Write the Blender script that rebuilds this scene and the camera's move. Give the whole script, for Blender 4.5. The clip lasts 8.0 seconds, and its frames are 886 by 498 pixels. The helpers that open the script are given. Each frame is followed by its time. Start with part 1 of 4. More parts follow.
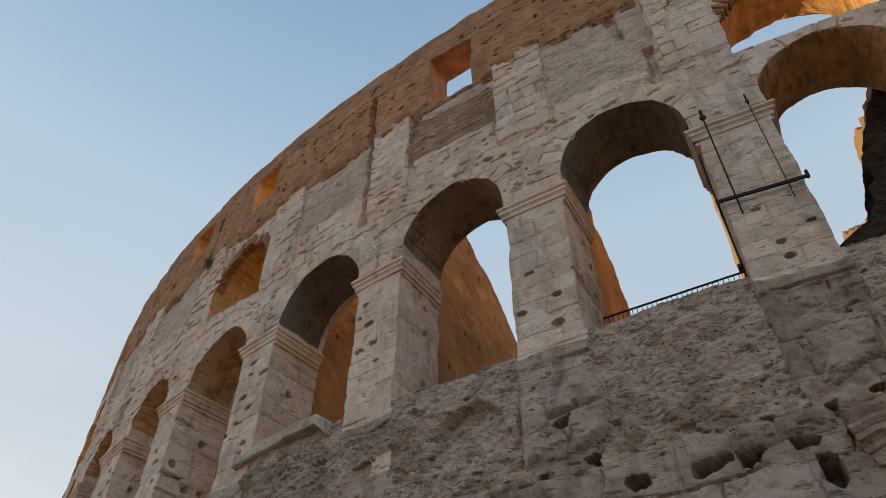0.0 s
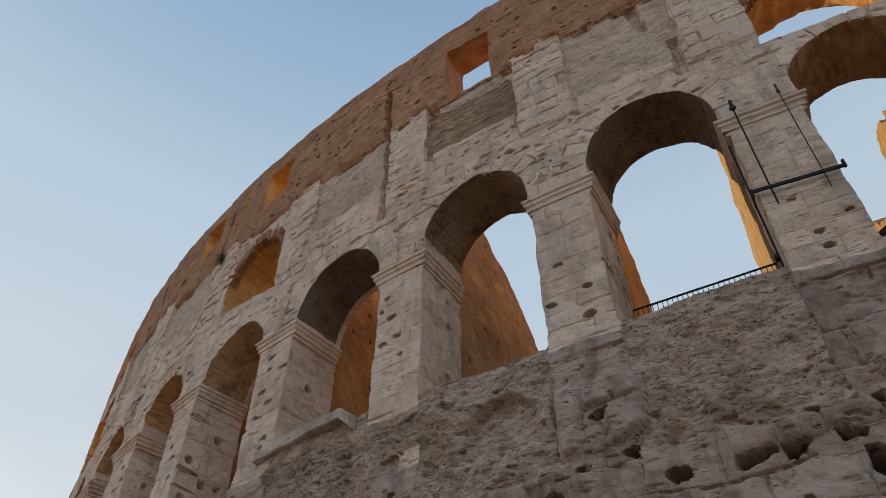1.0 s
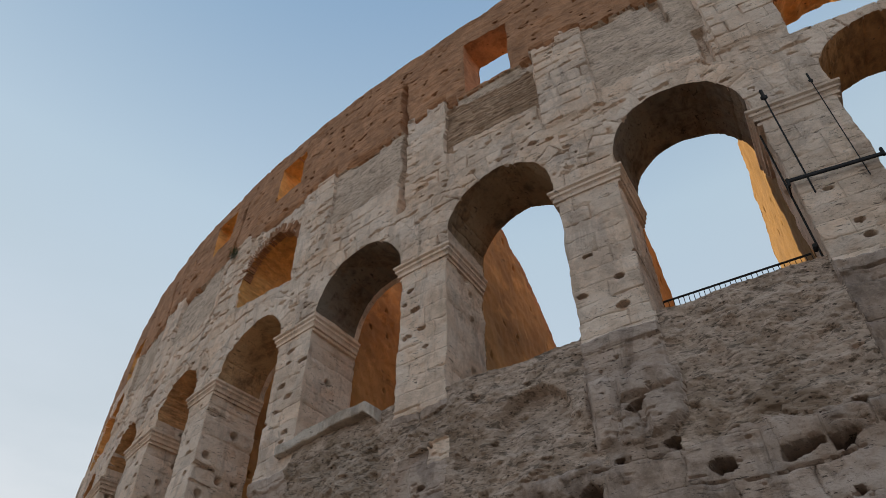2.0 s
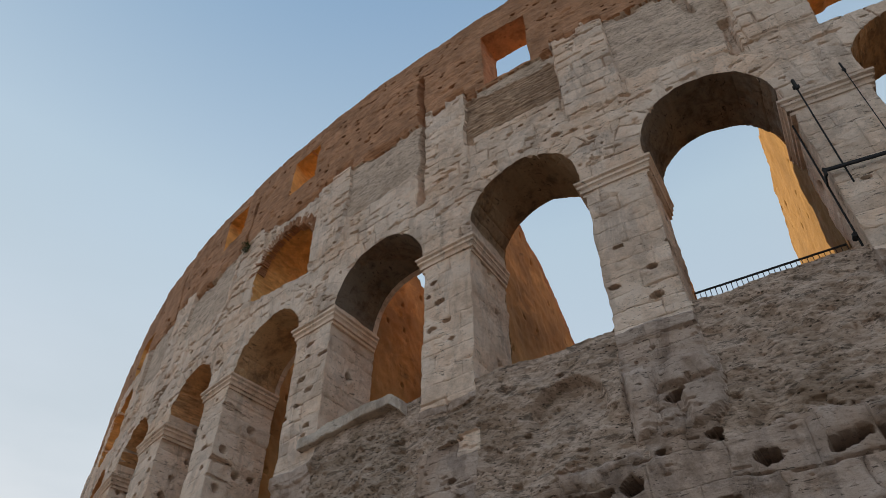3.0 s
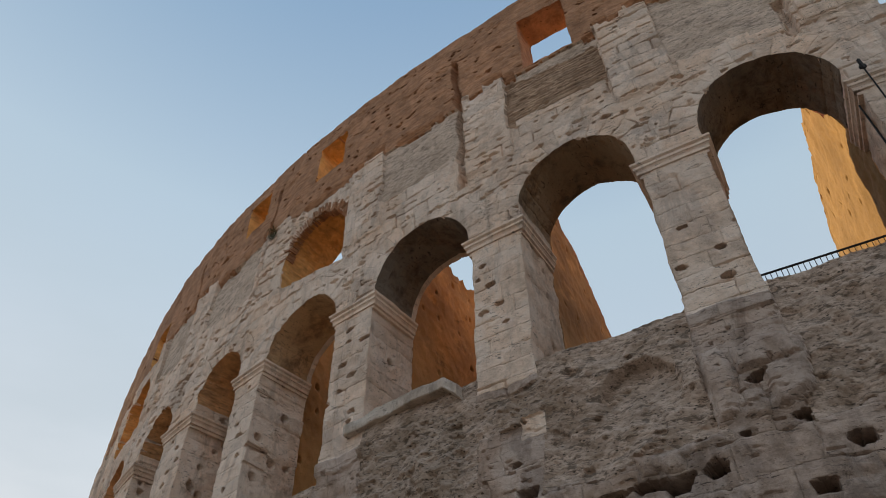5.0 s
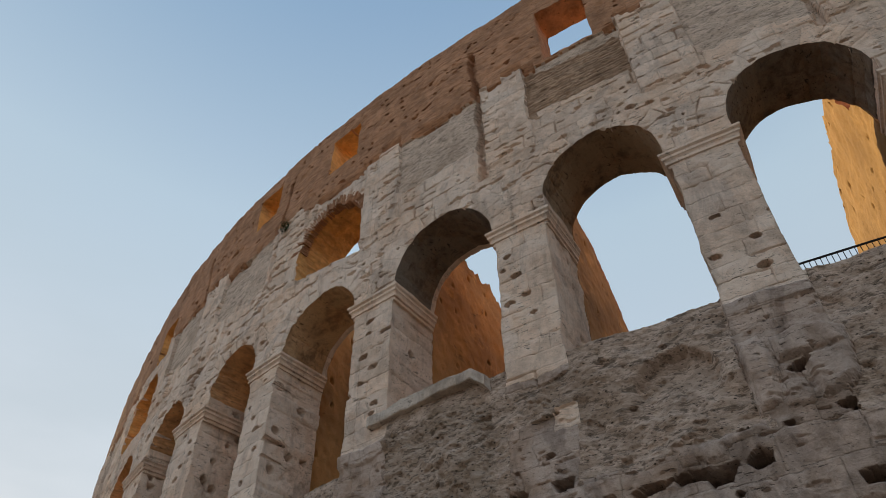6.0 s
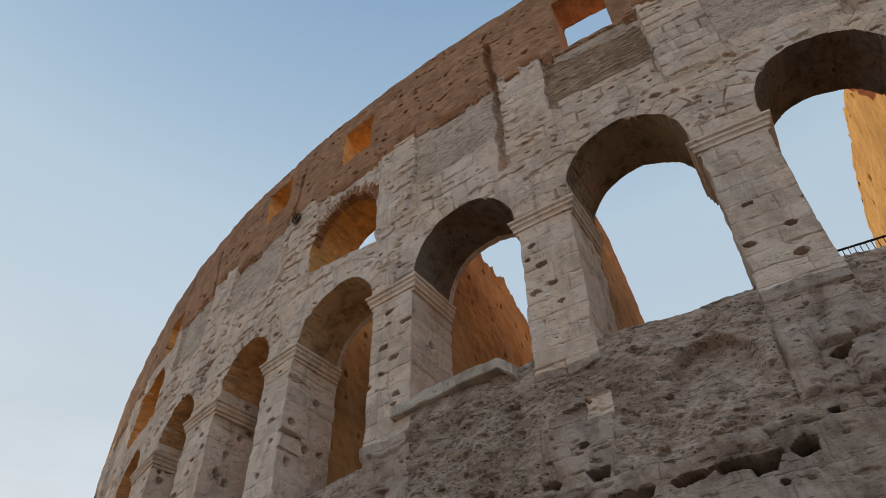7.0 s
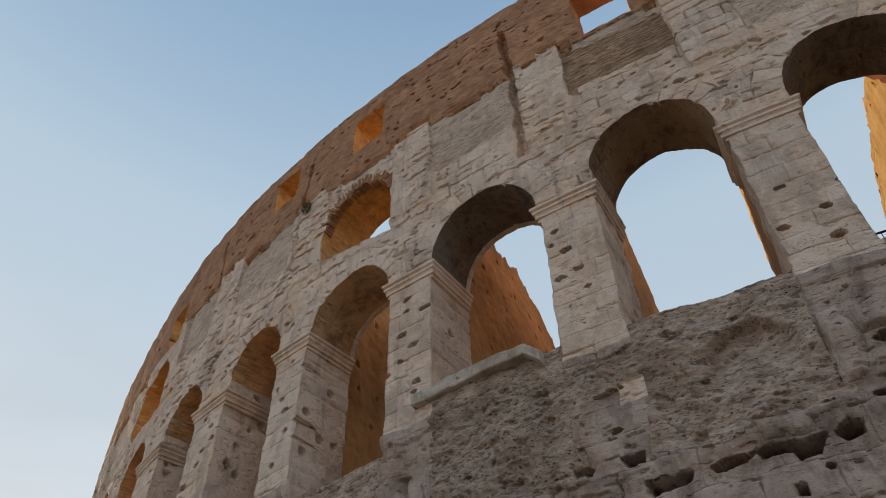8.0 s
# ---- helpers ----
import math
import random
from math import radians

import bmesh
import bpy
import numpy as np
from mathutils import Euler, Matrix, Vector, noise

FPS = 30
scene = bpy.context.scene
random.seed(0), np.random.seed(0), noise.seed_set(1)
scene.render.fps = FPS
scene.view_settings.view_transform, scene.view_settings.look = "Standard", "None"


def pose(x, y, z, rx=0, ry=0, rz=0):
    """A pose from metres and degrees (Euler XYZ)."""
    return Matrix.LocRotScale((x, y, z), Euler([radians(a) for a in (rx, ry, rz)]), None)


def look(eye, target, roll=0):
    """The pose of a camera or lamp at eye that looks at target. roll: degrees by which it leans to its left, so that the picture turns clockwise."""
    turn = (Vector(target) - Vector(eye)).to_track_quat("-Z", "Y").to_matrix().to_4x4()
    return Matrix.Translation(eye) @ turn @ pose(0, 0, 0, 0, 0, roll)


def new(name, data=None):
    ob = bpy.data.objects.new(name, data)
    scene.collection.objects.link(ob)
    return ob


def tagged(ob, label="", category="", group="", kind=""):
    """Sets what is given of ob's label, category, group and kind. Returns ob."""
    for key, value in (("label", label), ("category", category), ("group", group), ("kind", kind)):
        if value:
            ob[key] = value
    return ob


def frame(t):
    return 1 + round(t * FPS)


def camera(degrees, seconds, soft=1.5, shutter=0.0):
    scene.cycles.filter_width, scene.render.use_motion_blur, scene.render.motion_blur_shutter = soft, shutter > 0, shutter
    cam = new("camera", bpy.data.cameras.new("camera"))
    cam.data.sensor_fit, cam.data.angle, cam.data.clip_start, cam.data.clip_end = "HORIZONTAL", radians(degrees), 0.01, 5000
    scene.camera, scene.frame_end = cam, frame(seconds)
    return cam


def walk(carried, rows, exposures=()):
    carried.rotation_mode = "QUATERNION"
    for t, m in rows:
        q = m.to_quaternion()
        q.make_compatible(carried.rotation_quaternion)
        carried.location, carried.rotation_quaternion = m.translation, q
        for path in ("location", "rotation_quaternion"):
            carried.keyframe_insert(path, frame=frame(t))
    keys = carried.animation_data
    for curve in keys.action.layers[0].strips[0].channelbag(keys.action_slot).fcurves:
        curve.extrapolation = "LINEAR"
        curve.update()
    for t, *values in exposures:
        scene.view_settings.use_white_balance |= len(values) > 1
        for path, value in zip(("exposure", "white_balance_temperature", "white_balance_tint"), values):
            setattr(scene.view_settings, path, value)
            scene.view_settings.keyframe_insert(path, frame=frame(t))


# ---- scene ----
cam = camera(60.9, 8.0, soft=0.65)
PATH = [
    (0, (0.727, 0.324, 1.335), (0.6665, 1.7077, 2.7777), 0.51),
    (0.5, (0.283, 0.497, 1.344), (0.2268, 1.8799, 2.7873), 0.40),
    (1, (-0.167, 0.678, 1.352), (-0.2189, 2.0611, 2.7959), 0.29),
    (1.5, (-0.623, 0.865, 1.359), (-0.6706, 2.2477, 2.8033), 0.19),
    (3, (-2.030, 1.436, 1.374), (-2.0607, 2.8185, 2.8192), -0.09),
    (3.5, (-2.509, 1.628, 1.377), (-2.5339, 3.0097, 2.8224), -0.18),
    (4, (-2.992, 1.820, 1.379), (-3.0105, 3.2023, 2.8246), -0.27),
    (4.5, (-3.478, 2.016, 1.380), (-3.4893, 3.3983, 2.8258), -0.36),
    (6, (-4.935, 2.658, 1.377), (-4.9222, 4.0387, 2.8233), -0.69),
    (6.5, (-5.413, 2.905, 1.373), (-5.3921, 4.2852, 2.8206), -0.82),
    (7, (-5.885, 3.179, 1.369), (-5.8541, 4.5582, 2.8169), -0.96),
    (7.5, (-6.347, 3.486, 1.364), (-6.3056, 4.8649, 2.8122), -1.12),
    (8, (-6.796, 3.836, 1.357), (-6.7436, 5.2138, 2.8066), -1.30),
]
walk(cam, [(t, look(eye, target, roll)) for t, eye, target, roll in PATH], exposures=[(0, 1.05, 7850, 14), (8, 1.05, 7850, 14)])

# ---- light ----
SUN_AZ, SUN_EL = radians(-32), radians(20)
world = bpy.data.worlds.new("sky")
scene.world = world
world.use_nodes = True
wn = world.node_tree
sky = wn.nodes.new("ShaderNodeTexSky")
sky.sky_type, sky.sun_disc = "NISHITA", False
sky.sun_elevation, sky.sun_rotation = SUN_EL, SUN_AZ
sky.air_density, sky.dust_density, sky.ozone_density = 1.0, 0.25, 1.0
# a thin high veil lies over the clear sky, with faint streaks
wco = wn.nodes.new("ShaderNodeTexCoord")
wmap = wn.nodes.new("ShaderNodeMapping")
wmap.inputs["Scale"].default_value = (1.2, 2.6, 5.0)
wmap.inputs["Rotation"].default_value = (0.3, 0.2, 0.5)
wn.links.new(wco.outputs["Generated"], wmap.inputs[0])
streaks = wn.nodes.new("ShaderNodeTexNoise")
streaks.inputs["Scale"].default_value, streaks.inputs["Detail"].default_value = 1.6, 5
wn.links.new(wmap.outputs[0], streaks.inputs["Vector"])
amount = wn.nodes.new("ShaderNodeMapRange")
amount.inputs[1].default_value, amount.inputs[2].default_value, amount.inputs[3].default_value, amount.inputs[4].default_value = 0.3, 0.7, 0.86, 0.97
wn.links.new(streaks.outputs[0], amount.inputs[0])
veil = wn.nodes.new("ShaderNodeMix")
veil.data_type = "RGBA"
# the veil is thicker and whiter the lower one looks
wsep = wn.nodes.new("ShaderNodeSeparateXYZ")
wn.links.new(wco.outputs["Generated"], wsep.inputs[0])
wramp = wn.nodes.new("ShaderNodeValToRGB")
wramp.color_ramp.elements[0].position, wramp.color_ramp.elements[0].color = 0.30, (0.59, 0.735, 0.90, 1)
wramp.color_ramp.elements[1].position, wramp.color_ramp.elements[1].color = 1.0, (0.20, 0.41, 0.71, 1)
for q, c in ((0.56, (0.525, 0.70, 0.90, 1)), (0.73, (0.445, 0.66, 0.895, 1)), (0.90, (0.24, 0.45, 0.745, 1))):
    wramp.color_ramp.elements.new(q).color = c
wn.links.new(wsep.outputs[2], wramp.inputs[0])
wgain = wn.nodes.new("ShaderNodeVectorMath")
wgain.operation = "SCALE"
wgain.inputs["Scale"].default_value = 3.38
wn.links.new(wramp.outputs[0], wgain.inputs[0])
wn.links.new(wgain.outputs[0], veil.inputs[7])
wn.links.new(amount.outputs[0], veil.inputs[0])
wn.links.new(sky.outputs[0], veil.inputs[6])
wn.links.new(veil.outputs[2], wn.nodes["Background"].inputs[0])
wn.nodes["Background"].inputs[1].default_value = 0.13
sun = new("sun", bpy.data.lights.new("sun", "SUN"))
sun.data.energy, sun.data.angle, sun.data.color = 2.5, radians(0.6), (1.0, 0.82, 0.52)
SUN_DIR = Vector((math.sin(SUN_AZ) * math.cos(SUN_EL), math.cos(SUN_AZ) * math.cos(SUN_EL), math.sin(SUN_EL)))
sun.matrix_world = SUN_DIR.to_track_quat("Z", "Y").to_matrix().to_4x4()


# ---- materials ----
def mix_rgb(nt, fac, a, b, mode="MIX"):
    n = nt.nodes.new("ShaderNodeMix")
    n.data_type, n.blend_type = "RGBA", mode
    for sock, v in ((n.inputs[0], fac), (n.inputs[6], a), (n.inputs[7], b)):
        if isinstance(v, (float, int)):
            sock.default_value = v
        elif isinstance(v, tuple):
            sock.default_value = (*v, 1)
        else:
            nt.links.new(v, sock)
    return n.outputs[2]


def math_node(nt, op, a, b=0.0):
    n = nt.nodes.new("ShaderNodeMath")
    n.operation = op
    for sock, v in ((n.inputs[0], a), (n.inputs[1], b)):
        if isinstance(v, (float, int)):
            sock.default_value = v
        else:
            nt.links.new(v, sock)
    return n.outputs[0]


def noise_tex(nt, scale, detail=6.0, rough=0.6, stretch=None, dist=0.0):
    co = nt.nodes.new("ShaderNodeTexCoord").outputs["Object"]
    if stretch:
        mp = nt.nodes.new("ShaderNodeMapping")
        mp.inputs["Scale"].default_value = stretch
        nt.links.new(co, mp.inputs[0])
        co = mp.outputs[0]
    n = nt.nodes.new("ShaderNodeTexNoise")
    n.inputs["Scale"].default_value, n.inputs["Detail"].default_value = scale, detail
    n.inputs["Roughness"].default_value, n.inputs["Distortion"].default_value = rough, dist
    nt.links.new(co, n.inputs["Vector"])
    return n.outputs[0]


def voronoi(nt, scale, feature="F1", stretch=None):
    co = nt.nodes.new("ShaderNodeTexCoord").outputs["Object"]
    if stretch:
        mp = nt.nodes.new("ShaderNodeMapping")
        mp.inputs["Scale"].default_value = stretch
        nt.links.new(co, mp.inputs[0])
        co = mp.outputs[0]
    n = nt.nodes.new("ShaderNodeTexVoronoi")
    n.feature = feature
    n.inputs["Scale"].default_value = scale
    nt.links.new(co, n.inputs["Vector"])
    return n.outputs["Distance"]


def ramp(nt, fac, lo, hi, a=0.0, b=1.0):
    n = nt.nodes.new("ShaderNodeMapRange")
    n.inputs[1].default_value, n.inputs[2].default_value = lo, hi
    n.inputs[3].default_value, n.inputs[4].default_value = a, b
    nt.links.new(fac, n.inputs[0])
    return n.outputs[0]


def lighter(c, f):
    """The colour c made lighter by f, its hue kept."""
    f = min(f, 0.84 / max(c))
    return tuple(x * f for x in c)


def start(name, rough=0.9):
    m = bpy.data.materials.new(name)
    m.use_nodes = True
    nt = m.node_tree
    bsdf = nt.nodes["Principled BSDF"]
    bsdf.inputs["Roughness"].default_value = rough
    bsdf.inputs["Specular IOR Level"].default_value = 0.2
    return m, nt, bsdf


def finish(nt, bsdf, col, height, strength=0.6, dist=0.03):
    nt.links.new(col, bsdf.inputs["Base Color"])
    b = nt.nodes.new("ShaderNodeBump")
    b.inputs["Strength"].default_value, b.inputs["Distance"].default_value = strength, dist
    nt.links.new(height, b.inputs["Height"])
    nt.links.new(b.outputs[0], bsdf.inputs["Normal"])


def block_tone(nt, lo, hi):
    """One random tone a block: by object, and by island where blocks share a mesh."""
    a = nt.nodes.new("ShaderNodeObjectInfo").outputs["Random"]
    b = nt.nodes.new("ShaderNodeNewGeometry").outputs["Random Per Island"]
    r = math_node(nt, "FRACT", math_node(nt, "ADD", a, math_node(nt, "MULTIPLY", b, 7.31)))
    return r, ramp(nt, r, 0, 1, lo, hi)


def grey(nt, v):
    n = nt.nodes.new("ShaderNodeCombineColor")
    for i in range(3):
        nt.links.new(v, n.inputs[i])
    return n.outputs[0]


def travertine(name, light, dark, stain, amount=0.5):
    """Weathered travertine: bedded pores, pale washed faces, grey crusts, warm stains; each block of its own tone."""
    m, nt, bsdf = start(name)
    big = noise_tex(nt, 0.45, 5)
    mid = noise_tex(nt, 2.3, 8, 0.68)
    streak = noise_tex(nt, 1.2, 6, 0.6, (1.3, 1.3, 0.22))
    layer = noise_tex(nt, 2.2, 8, 0.7, (1, 1, 7))
    grit = noise_tex(nt, 13, 6, 0.75, (1, 1, 1.8))
    pores = voronoi(nt, 7, "F1", (0.7, 0.7, 2.6))
    patchy = noise_tex(nt, 0.9, 3, 0.5)
    dash = noise_tex(nt, 4.0, 4, 0.6, (0.8, 0.8, 5))
    rnd, tone = block_tone(nt, 0.90, 1.08)
    speck = voronoi(nt, 16, "F1", (1, 1, 1.8))
    black = tuple(x * 0.22 for x in dark)
    col = mix_rgb(nt, ramp(nt, mid, 0.42, 0.60), light, tuple(x * 0.86 for x in dark))
    col = mix_rgb(nt, ramp(nt, big, 0.45, 0.66, 0, amount), col, stain)
    col = mix_rgb(nt, ramp(nt, rnd, 0.72, 0.80, 0, 0.22), col, stain)
    pale = noise_tex(nt, 0.6, 6, 0.62, (0.9, 1.1, 0.8), 0.4)
    col = mix_rgb(nt, ramp(nt, pale, 0.46, 0.56, 0, 0.85), col, tuple(x * y for x, y in zip(lighter(light, 1.12), (0.97, 1.02, 1.06))))
    crust = noise_tex(nt, 0.5, 8, 0.68, (1.0, 1.0, 0.6), 0.6)
    col = mix_rgb(nt, ramp(nt, crust, 0.54, 0.61, 0, 0.5), col, tuple(x * y for x, y in zip(dark, (0.52, 0.53, 0.56))))
    smudge = noise_tex(nt, 1.5, 9, 0.74, (1.1, 1.1, 0.7), 0.8)
    col = mix_rgb(nt, ramp(nt, smudge, 0.585, 0.64, 0, 0.55), col, tuple(x * 0.46 for x in dark))
    col = mix_rgb(nt, ramp(nt, streak, 0.56, 0.68, 0, 0.55), col, tuple(x * 0.55 for x in dark))
    col = mix_rgb(nt, ramp(nt, layer, 0.63, 0.70, 0, 0.5), col, tuple(x * 0.42 for x in dark))
    col = mix_rgb(nt, math_node(nt, "MULTIPLY", ramp(nt, dash, 0.62, 0.65, 0, 0.8), ramp(nt, patchy, 0.44, 0.56)), col, black)
    col = mix_rgb(nt, math_node(nt, "MULTIPLY", ramp(nt, pores, 0.09, 0.17, 0.95, 0.0), ramp(nt, patchy, 0.47, 0.6)), col, black)
    col = mix_rgb(nt, math_node(nt, "MULTIPLY", ramp(nt, speck, 0.10, 0.19, 0.5, 0.0), ramp(nt, mid, 0.50, 0.60)), col, black)
    col = mix_rgb(nt, ramp(nt, grit, 0.54, 0.66, 0, 0.4), col, tuple(x * 0.5 for x in dark))
    col = mix_rgb(nt, ramp(nt, grit, 0.45, 0.28, 0, 0.4), col, lighter(light, 1.2))
    col = mix_rgb(nt, 1.0, col, grey(nt, tone), "MULTIPLY")
    h = math_node(nt, "ADD", math_node(nt, "MULTIPLY", mid, 0.9), math_node(nt, "MULTIPLY", layer, 0.5))
    h = math_node(nt, "ADD", h, ramp(nt, pores, 0.02, 0.14, 0, 0.5))
    h = math_node(nt, "ADD", h, ramp(nt, dash, 0.61, 0.70, 0.9, 0.0))
    h = math_node(nt, "ADD", h, math_node(nt, "MULTIPLY", smudge, -0.8))
    h = math_node(nt, "ADD", h, math_node(nt, "MULTIPLY", grit, 1.0))
    finish(nt, bsdf, col, h, 0.85, 0.05)
    return m


def clasts(nt, scale, stretch):
    """Broken stones packed in mortar: how far from each stone's middle, and one random tone a stone."""
    co = nt.nodes.new("ShaderNodeTexCoord").outputs["Object"]
    warp = nt.nodes.new("ShaderNodeTexNoise")
    warp.inputs["Scale"].default_value, warp.inputs["Detail"].default_value = 3.0, 4
    nt.links.new(co, warp.inputs["Vector"])
    add = nt.nodes.new("ShaderNodeVectorMath")
    add.operation = "MULTIPLY_ADD"
    add.inputs[1].default_value = (0.16, 0.16, 0.16)
    nt.links.new(warp.outputs["Color"], add.inputs[0])
    nt.links.new(co, add.inputs[2])
    mp = nt.nodes.new("ShaderNodeMapping")
    mp.inputs["Scale"].default_value = stretch
    nt.links.new(add.outputs[0], mp.inputs[0])
    n = nt.nodes.new("ShaderNodeTexVoronoi")
    n.inputs["Scale"].default_value = scale
    nt.links.new(mp.outputs[0], n.inputs["Vector"])
    sep = nt.nodes.new("ShaderNodeSeparateColor")
    nt.links.new(n.outputs["Color"], sep.inputs[0])
    return n.outputs["Distance"], sep.outputs[0]


def rubble(name, a, b, c, k=1.0):
    """Roman concrete: bedded lumps of tuff in mortar, pocked, stained in broad patches."""
    m, nt, bsdf = start(name, 0.95)
    d1, t1 = clasts(nt, 4.2, (1, 1, 1.7))
    big = noise_tex(nt, 0.4, 6, 0.62)
    broad = noise_tex(nt, 0.9, 6, 0.62, (1, 1, 1.5))
    bedded = noise_tex(nt, 2.2, 9, 0.7, (1, 1, 3.2), 0.4)
    fine = noise_tex(nt, 6.5, 8, 0.7, (1, 1, 2.6))
    patch = noise_tex(nt, 0.42, 7, 0.66, None, 0.7)
    pock = voronoi(nt, 4.6, "F1", (1, 1, 1.9))
    lime = noise_tex(nt, 0.7, 7, 0.7, (1, 1, 0.8), 0.5)
    dark = tuple(x * 0.45 for x in c)
    col = mix_rgb(nt, ramp(nt, big, 0.35, 0.66), a, b)
    col = mix_rgb(nt, ramp(nt, broad, 0.50, 0.68, 0, 0.6), col, lighter(a, 1.2))
    col = mix_rgb(nt, ramp(nt, broad, 0.46, 0.32, 0, 0.6), col, tuple(x * y for x, y in zip(c, (0.95, 0.87, 0.76))))
    col = mix_rgb(nt, ramp(nt, t1, 0.7, 0.8, 0, 0.35 * k), col, lighter(a, 1.3))
    col = mix_rgb(nt, ramp(nt, t1, 0.3, 0.2, 0, 0.3 * k), col, c)
    col = mix_rgb(nt, ramp(nt, patch, 0.52, 0.62, 0, 0.55), col, tuple(x * y for x, y in zip(c, (0.85, 0.80, 0.72))))
    col = mix_rgb(nt, ramp(nt, lime, 0.60, 0.70, 0, 0.45), col, lighter(tuple(x * y for x, y in zip(a, (1.0, 1.03, 1.08))), 1.4))
    col = mix_rgb(nt, ramp(nt, bedded, 0.53, 0.60, 0, 0.8 * k), col, dark)
    col = mix_rgb(nt, ramp(nt, fine, 0.54, 0.62, 0, 0.7 * k), col, dark)
    col = mix_rgb(nt, ramp(nt, fine, 0.42, 0.32, 0, 0.35 * k), col, lighter(a, 1.35))
    col = mix_rgb(nt, math_node(nt, "MULTIPLY", ramp(nt, pock, 0.12, 0.22, 0.9 * k, 0.0), ramp(nt, broad, 0.66, 0.50)), col, tuple(x * 0.4 for x in dark))
    h = math_node(nt, "SUBTRACT", math_node(nt, "MULTIPLY", fine, -0.8), math_node(nt, "MULTIPLY", bedded, 1.8))
    h = math_node(nt, "SUBTRACT", h, math_node(nt, "MULTIPLY", d1, 0.4))
    h = math_node(nt, "ADD", h, ramp(nt, pock, 0.04, 0.2, -0.35, 0.0))
    finish(nt, bsdf, col, h, 0.85 * k, 0.07)
    return m


def brickwork(name, a, b, c, course=0.065, amount=0.5):
    """Thin Roman bricks in courses, worn, with pale mortar and stains."""
    m, nt, bsdf = start(name, 0.92)
    big = noise_tex(nt, 0.35, 5, 0.6)
    mid = noise_tex(nt, 1.7, 7, 0.65)
    fine = noise_tex(nt, 9, 7, 0.7)
    spots = voronoi(nt, 2.4, "F1", (1, 1, 1.5))
    run = noise_tex(nt, 1.0, 6, 0.65, (2.2, 2.2, 0.35))
    rows = noise_tex(nt, 1.0, 3, 0.6, (1.6, 1.6, 1 / course))
    col = mix_rgb(nt, ramp(nt, big, 0.35, 0.66), a, b)
    col = mix_rgb(nt, ramp(nt, mid, 0.45, 0.72, 0, 0.75), col, c)
    col = mix_rgb(nt, ramp(nt, rows, 0.48, 0.70, 0, amount), col, (a[0] * 0.35, a[1] * 0.33, a[2] * 0.32))
    col = mix_rgb(nt, ramp(nt, fine, 0.55, 0.75, 0, 0.3), col, (0.42, 0.36, 0.30))
    col = mix_rgb(nt, ramp(nt, run, 0.52, 0.70, 0, 0.4), col, (a[0] * 0.5, a[1] * 0.48, a[2] * 0.46))
    col = mix_rgb(nt, ramp(nt, run, 0.42, 0.28, 0, 0.3), col, lighter(a, 1.3))
    blot = noise_tex(nt, 0.8, 9, 0.72, (1, 1, 1.6), 0.6)
    col = mix_rgb(nt, ramp(nt, blot, 0.53, 0.64, 0, 0.6), col, (a[0] * 0.45, a[1] * 0.44, a[2] * 0.44))
    col = mix_rgb(nt, ramp(nt, blot, 0.45, 0.36, 0, 0.35), col, lighter(a, 1.25))
    col = mix_rgb(nt, ramp(nt, spots, 0.05, 0.12, 0.6, 0.0), col, (0.05, 0.035, 0.028))
    h = math_node(nt, "ADD", math_node(nt, "MULTIPLY", rows, 1.0), math_node(nt, "MULTIPLY", fine, 0.6))
    h = math_node(nt, "ADD", h, mid)
    h = math_node(nt, "ADD", h, math_node(nt, "MULTIPLY", blot, -1.2))
    finish(nt, bsdf, col, h, 0.8, 0.06)
    return m


STONE = travertine("travertine", (0.83, 0.63, 0.51), (0.76, 0.565, 0.445), (0.79, 0.55, 0.405))
STONE_LOW = travertine("travertine_worn", (0.51, 0.38, 0.315), (0.36, 0.265, 0.215), (0.455, 0.315, 0.24), 0.7)
# Brighter brick: bounced sunlight in the upper openings is put into the colour.
VAULT = brickwork("vault_brick_bounce", (0.78, 0.42, 0.16), (0.66, 0.34, 0.125), (0.46, 0.23, 0.09), 0.10, 0.5)
# Dark copy for arch undersides: soot, and their shade put into the colour.
SOFFIT = travertine("travertine_soot_shade", (0.21, 0.16, 0.125), (0.115, 0.087, 0.068), (0.25, 0.16, 0.10), 0.7)
# Near-black concrete: the lump's shade is put into its colour.
SHADE_DARK = rubble("shade_dark_concrete", (0.085, 0.06, 0.045), (0.06, 0.045, 0.035), (0.04, 0.03, 0.024))
# Browner, lighter copies: sunlight bounced onto some soffits is put into the colour.
SOFFIT_BROWN = travertine("travertine_brown_bounce", (0.33, 0.215, 0.135), (0.18, 0.12, 0.08), (0.38, 0.21, 0.11), 0.8)
SOFFIT_WARM = travertine("travertine_warm_bounce", (0.60, 0.36, 0.20), (0.36, 0.215, 0.125), (0.62, 0.31, 0.14), 0.8)
RUBBLE = rubble("roman_concrete", (0.55, 0.415, 0.34), (0.45, 0.335, 0.27), (0.31, 0.225, 0.175))
RUBBLE_GREY = rubble("cobbled_concrete", (0.46, 0.35, 0.285), (0.38, 0.285, 0.225), (0.26, 0.19, 0.145))
RUBBLE_PALE = rubble("roman_concrete_pale", (0.64, 0.49, 0.395), (0.55, 0.415, 0.33), (0.42, 0.31, 0.245), 0.8)
BRICK = brickwork("attic_brick", (0.56, 0.285, 0.165), (0.41, 0.21, 0.12), (0.25, 0.13, 0.08), 0.075, 0.8)
BRICK_GREY = brickwork("patch_brick", (0.57, 0.41, 0.31), (0.45, 0.315, 0.235), (0.25, 0.17, 0.125), 0.11, 0.85)
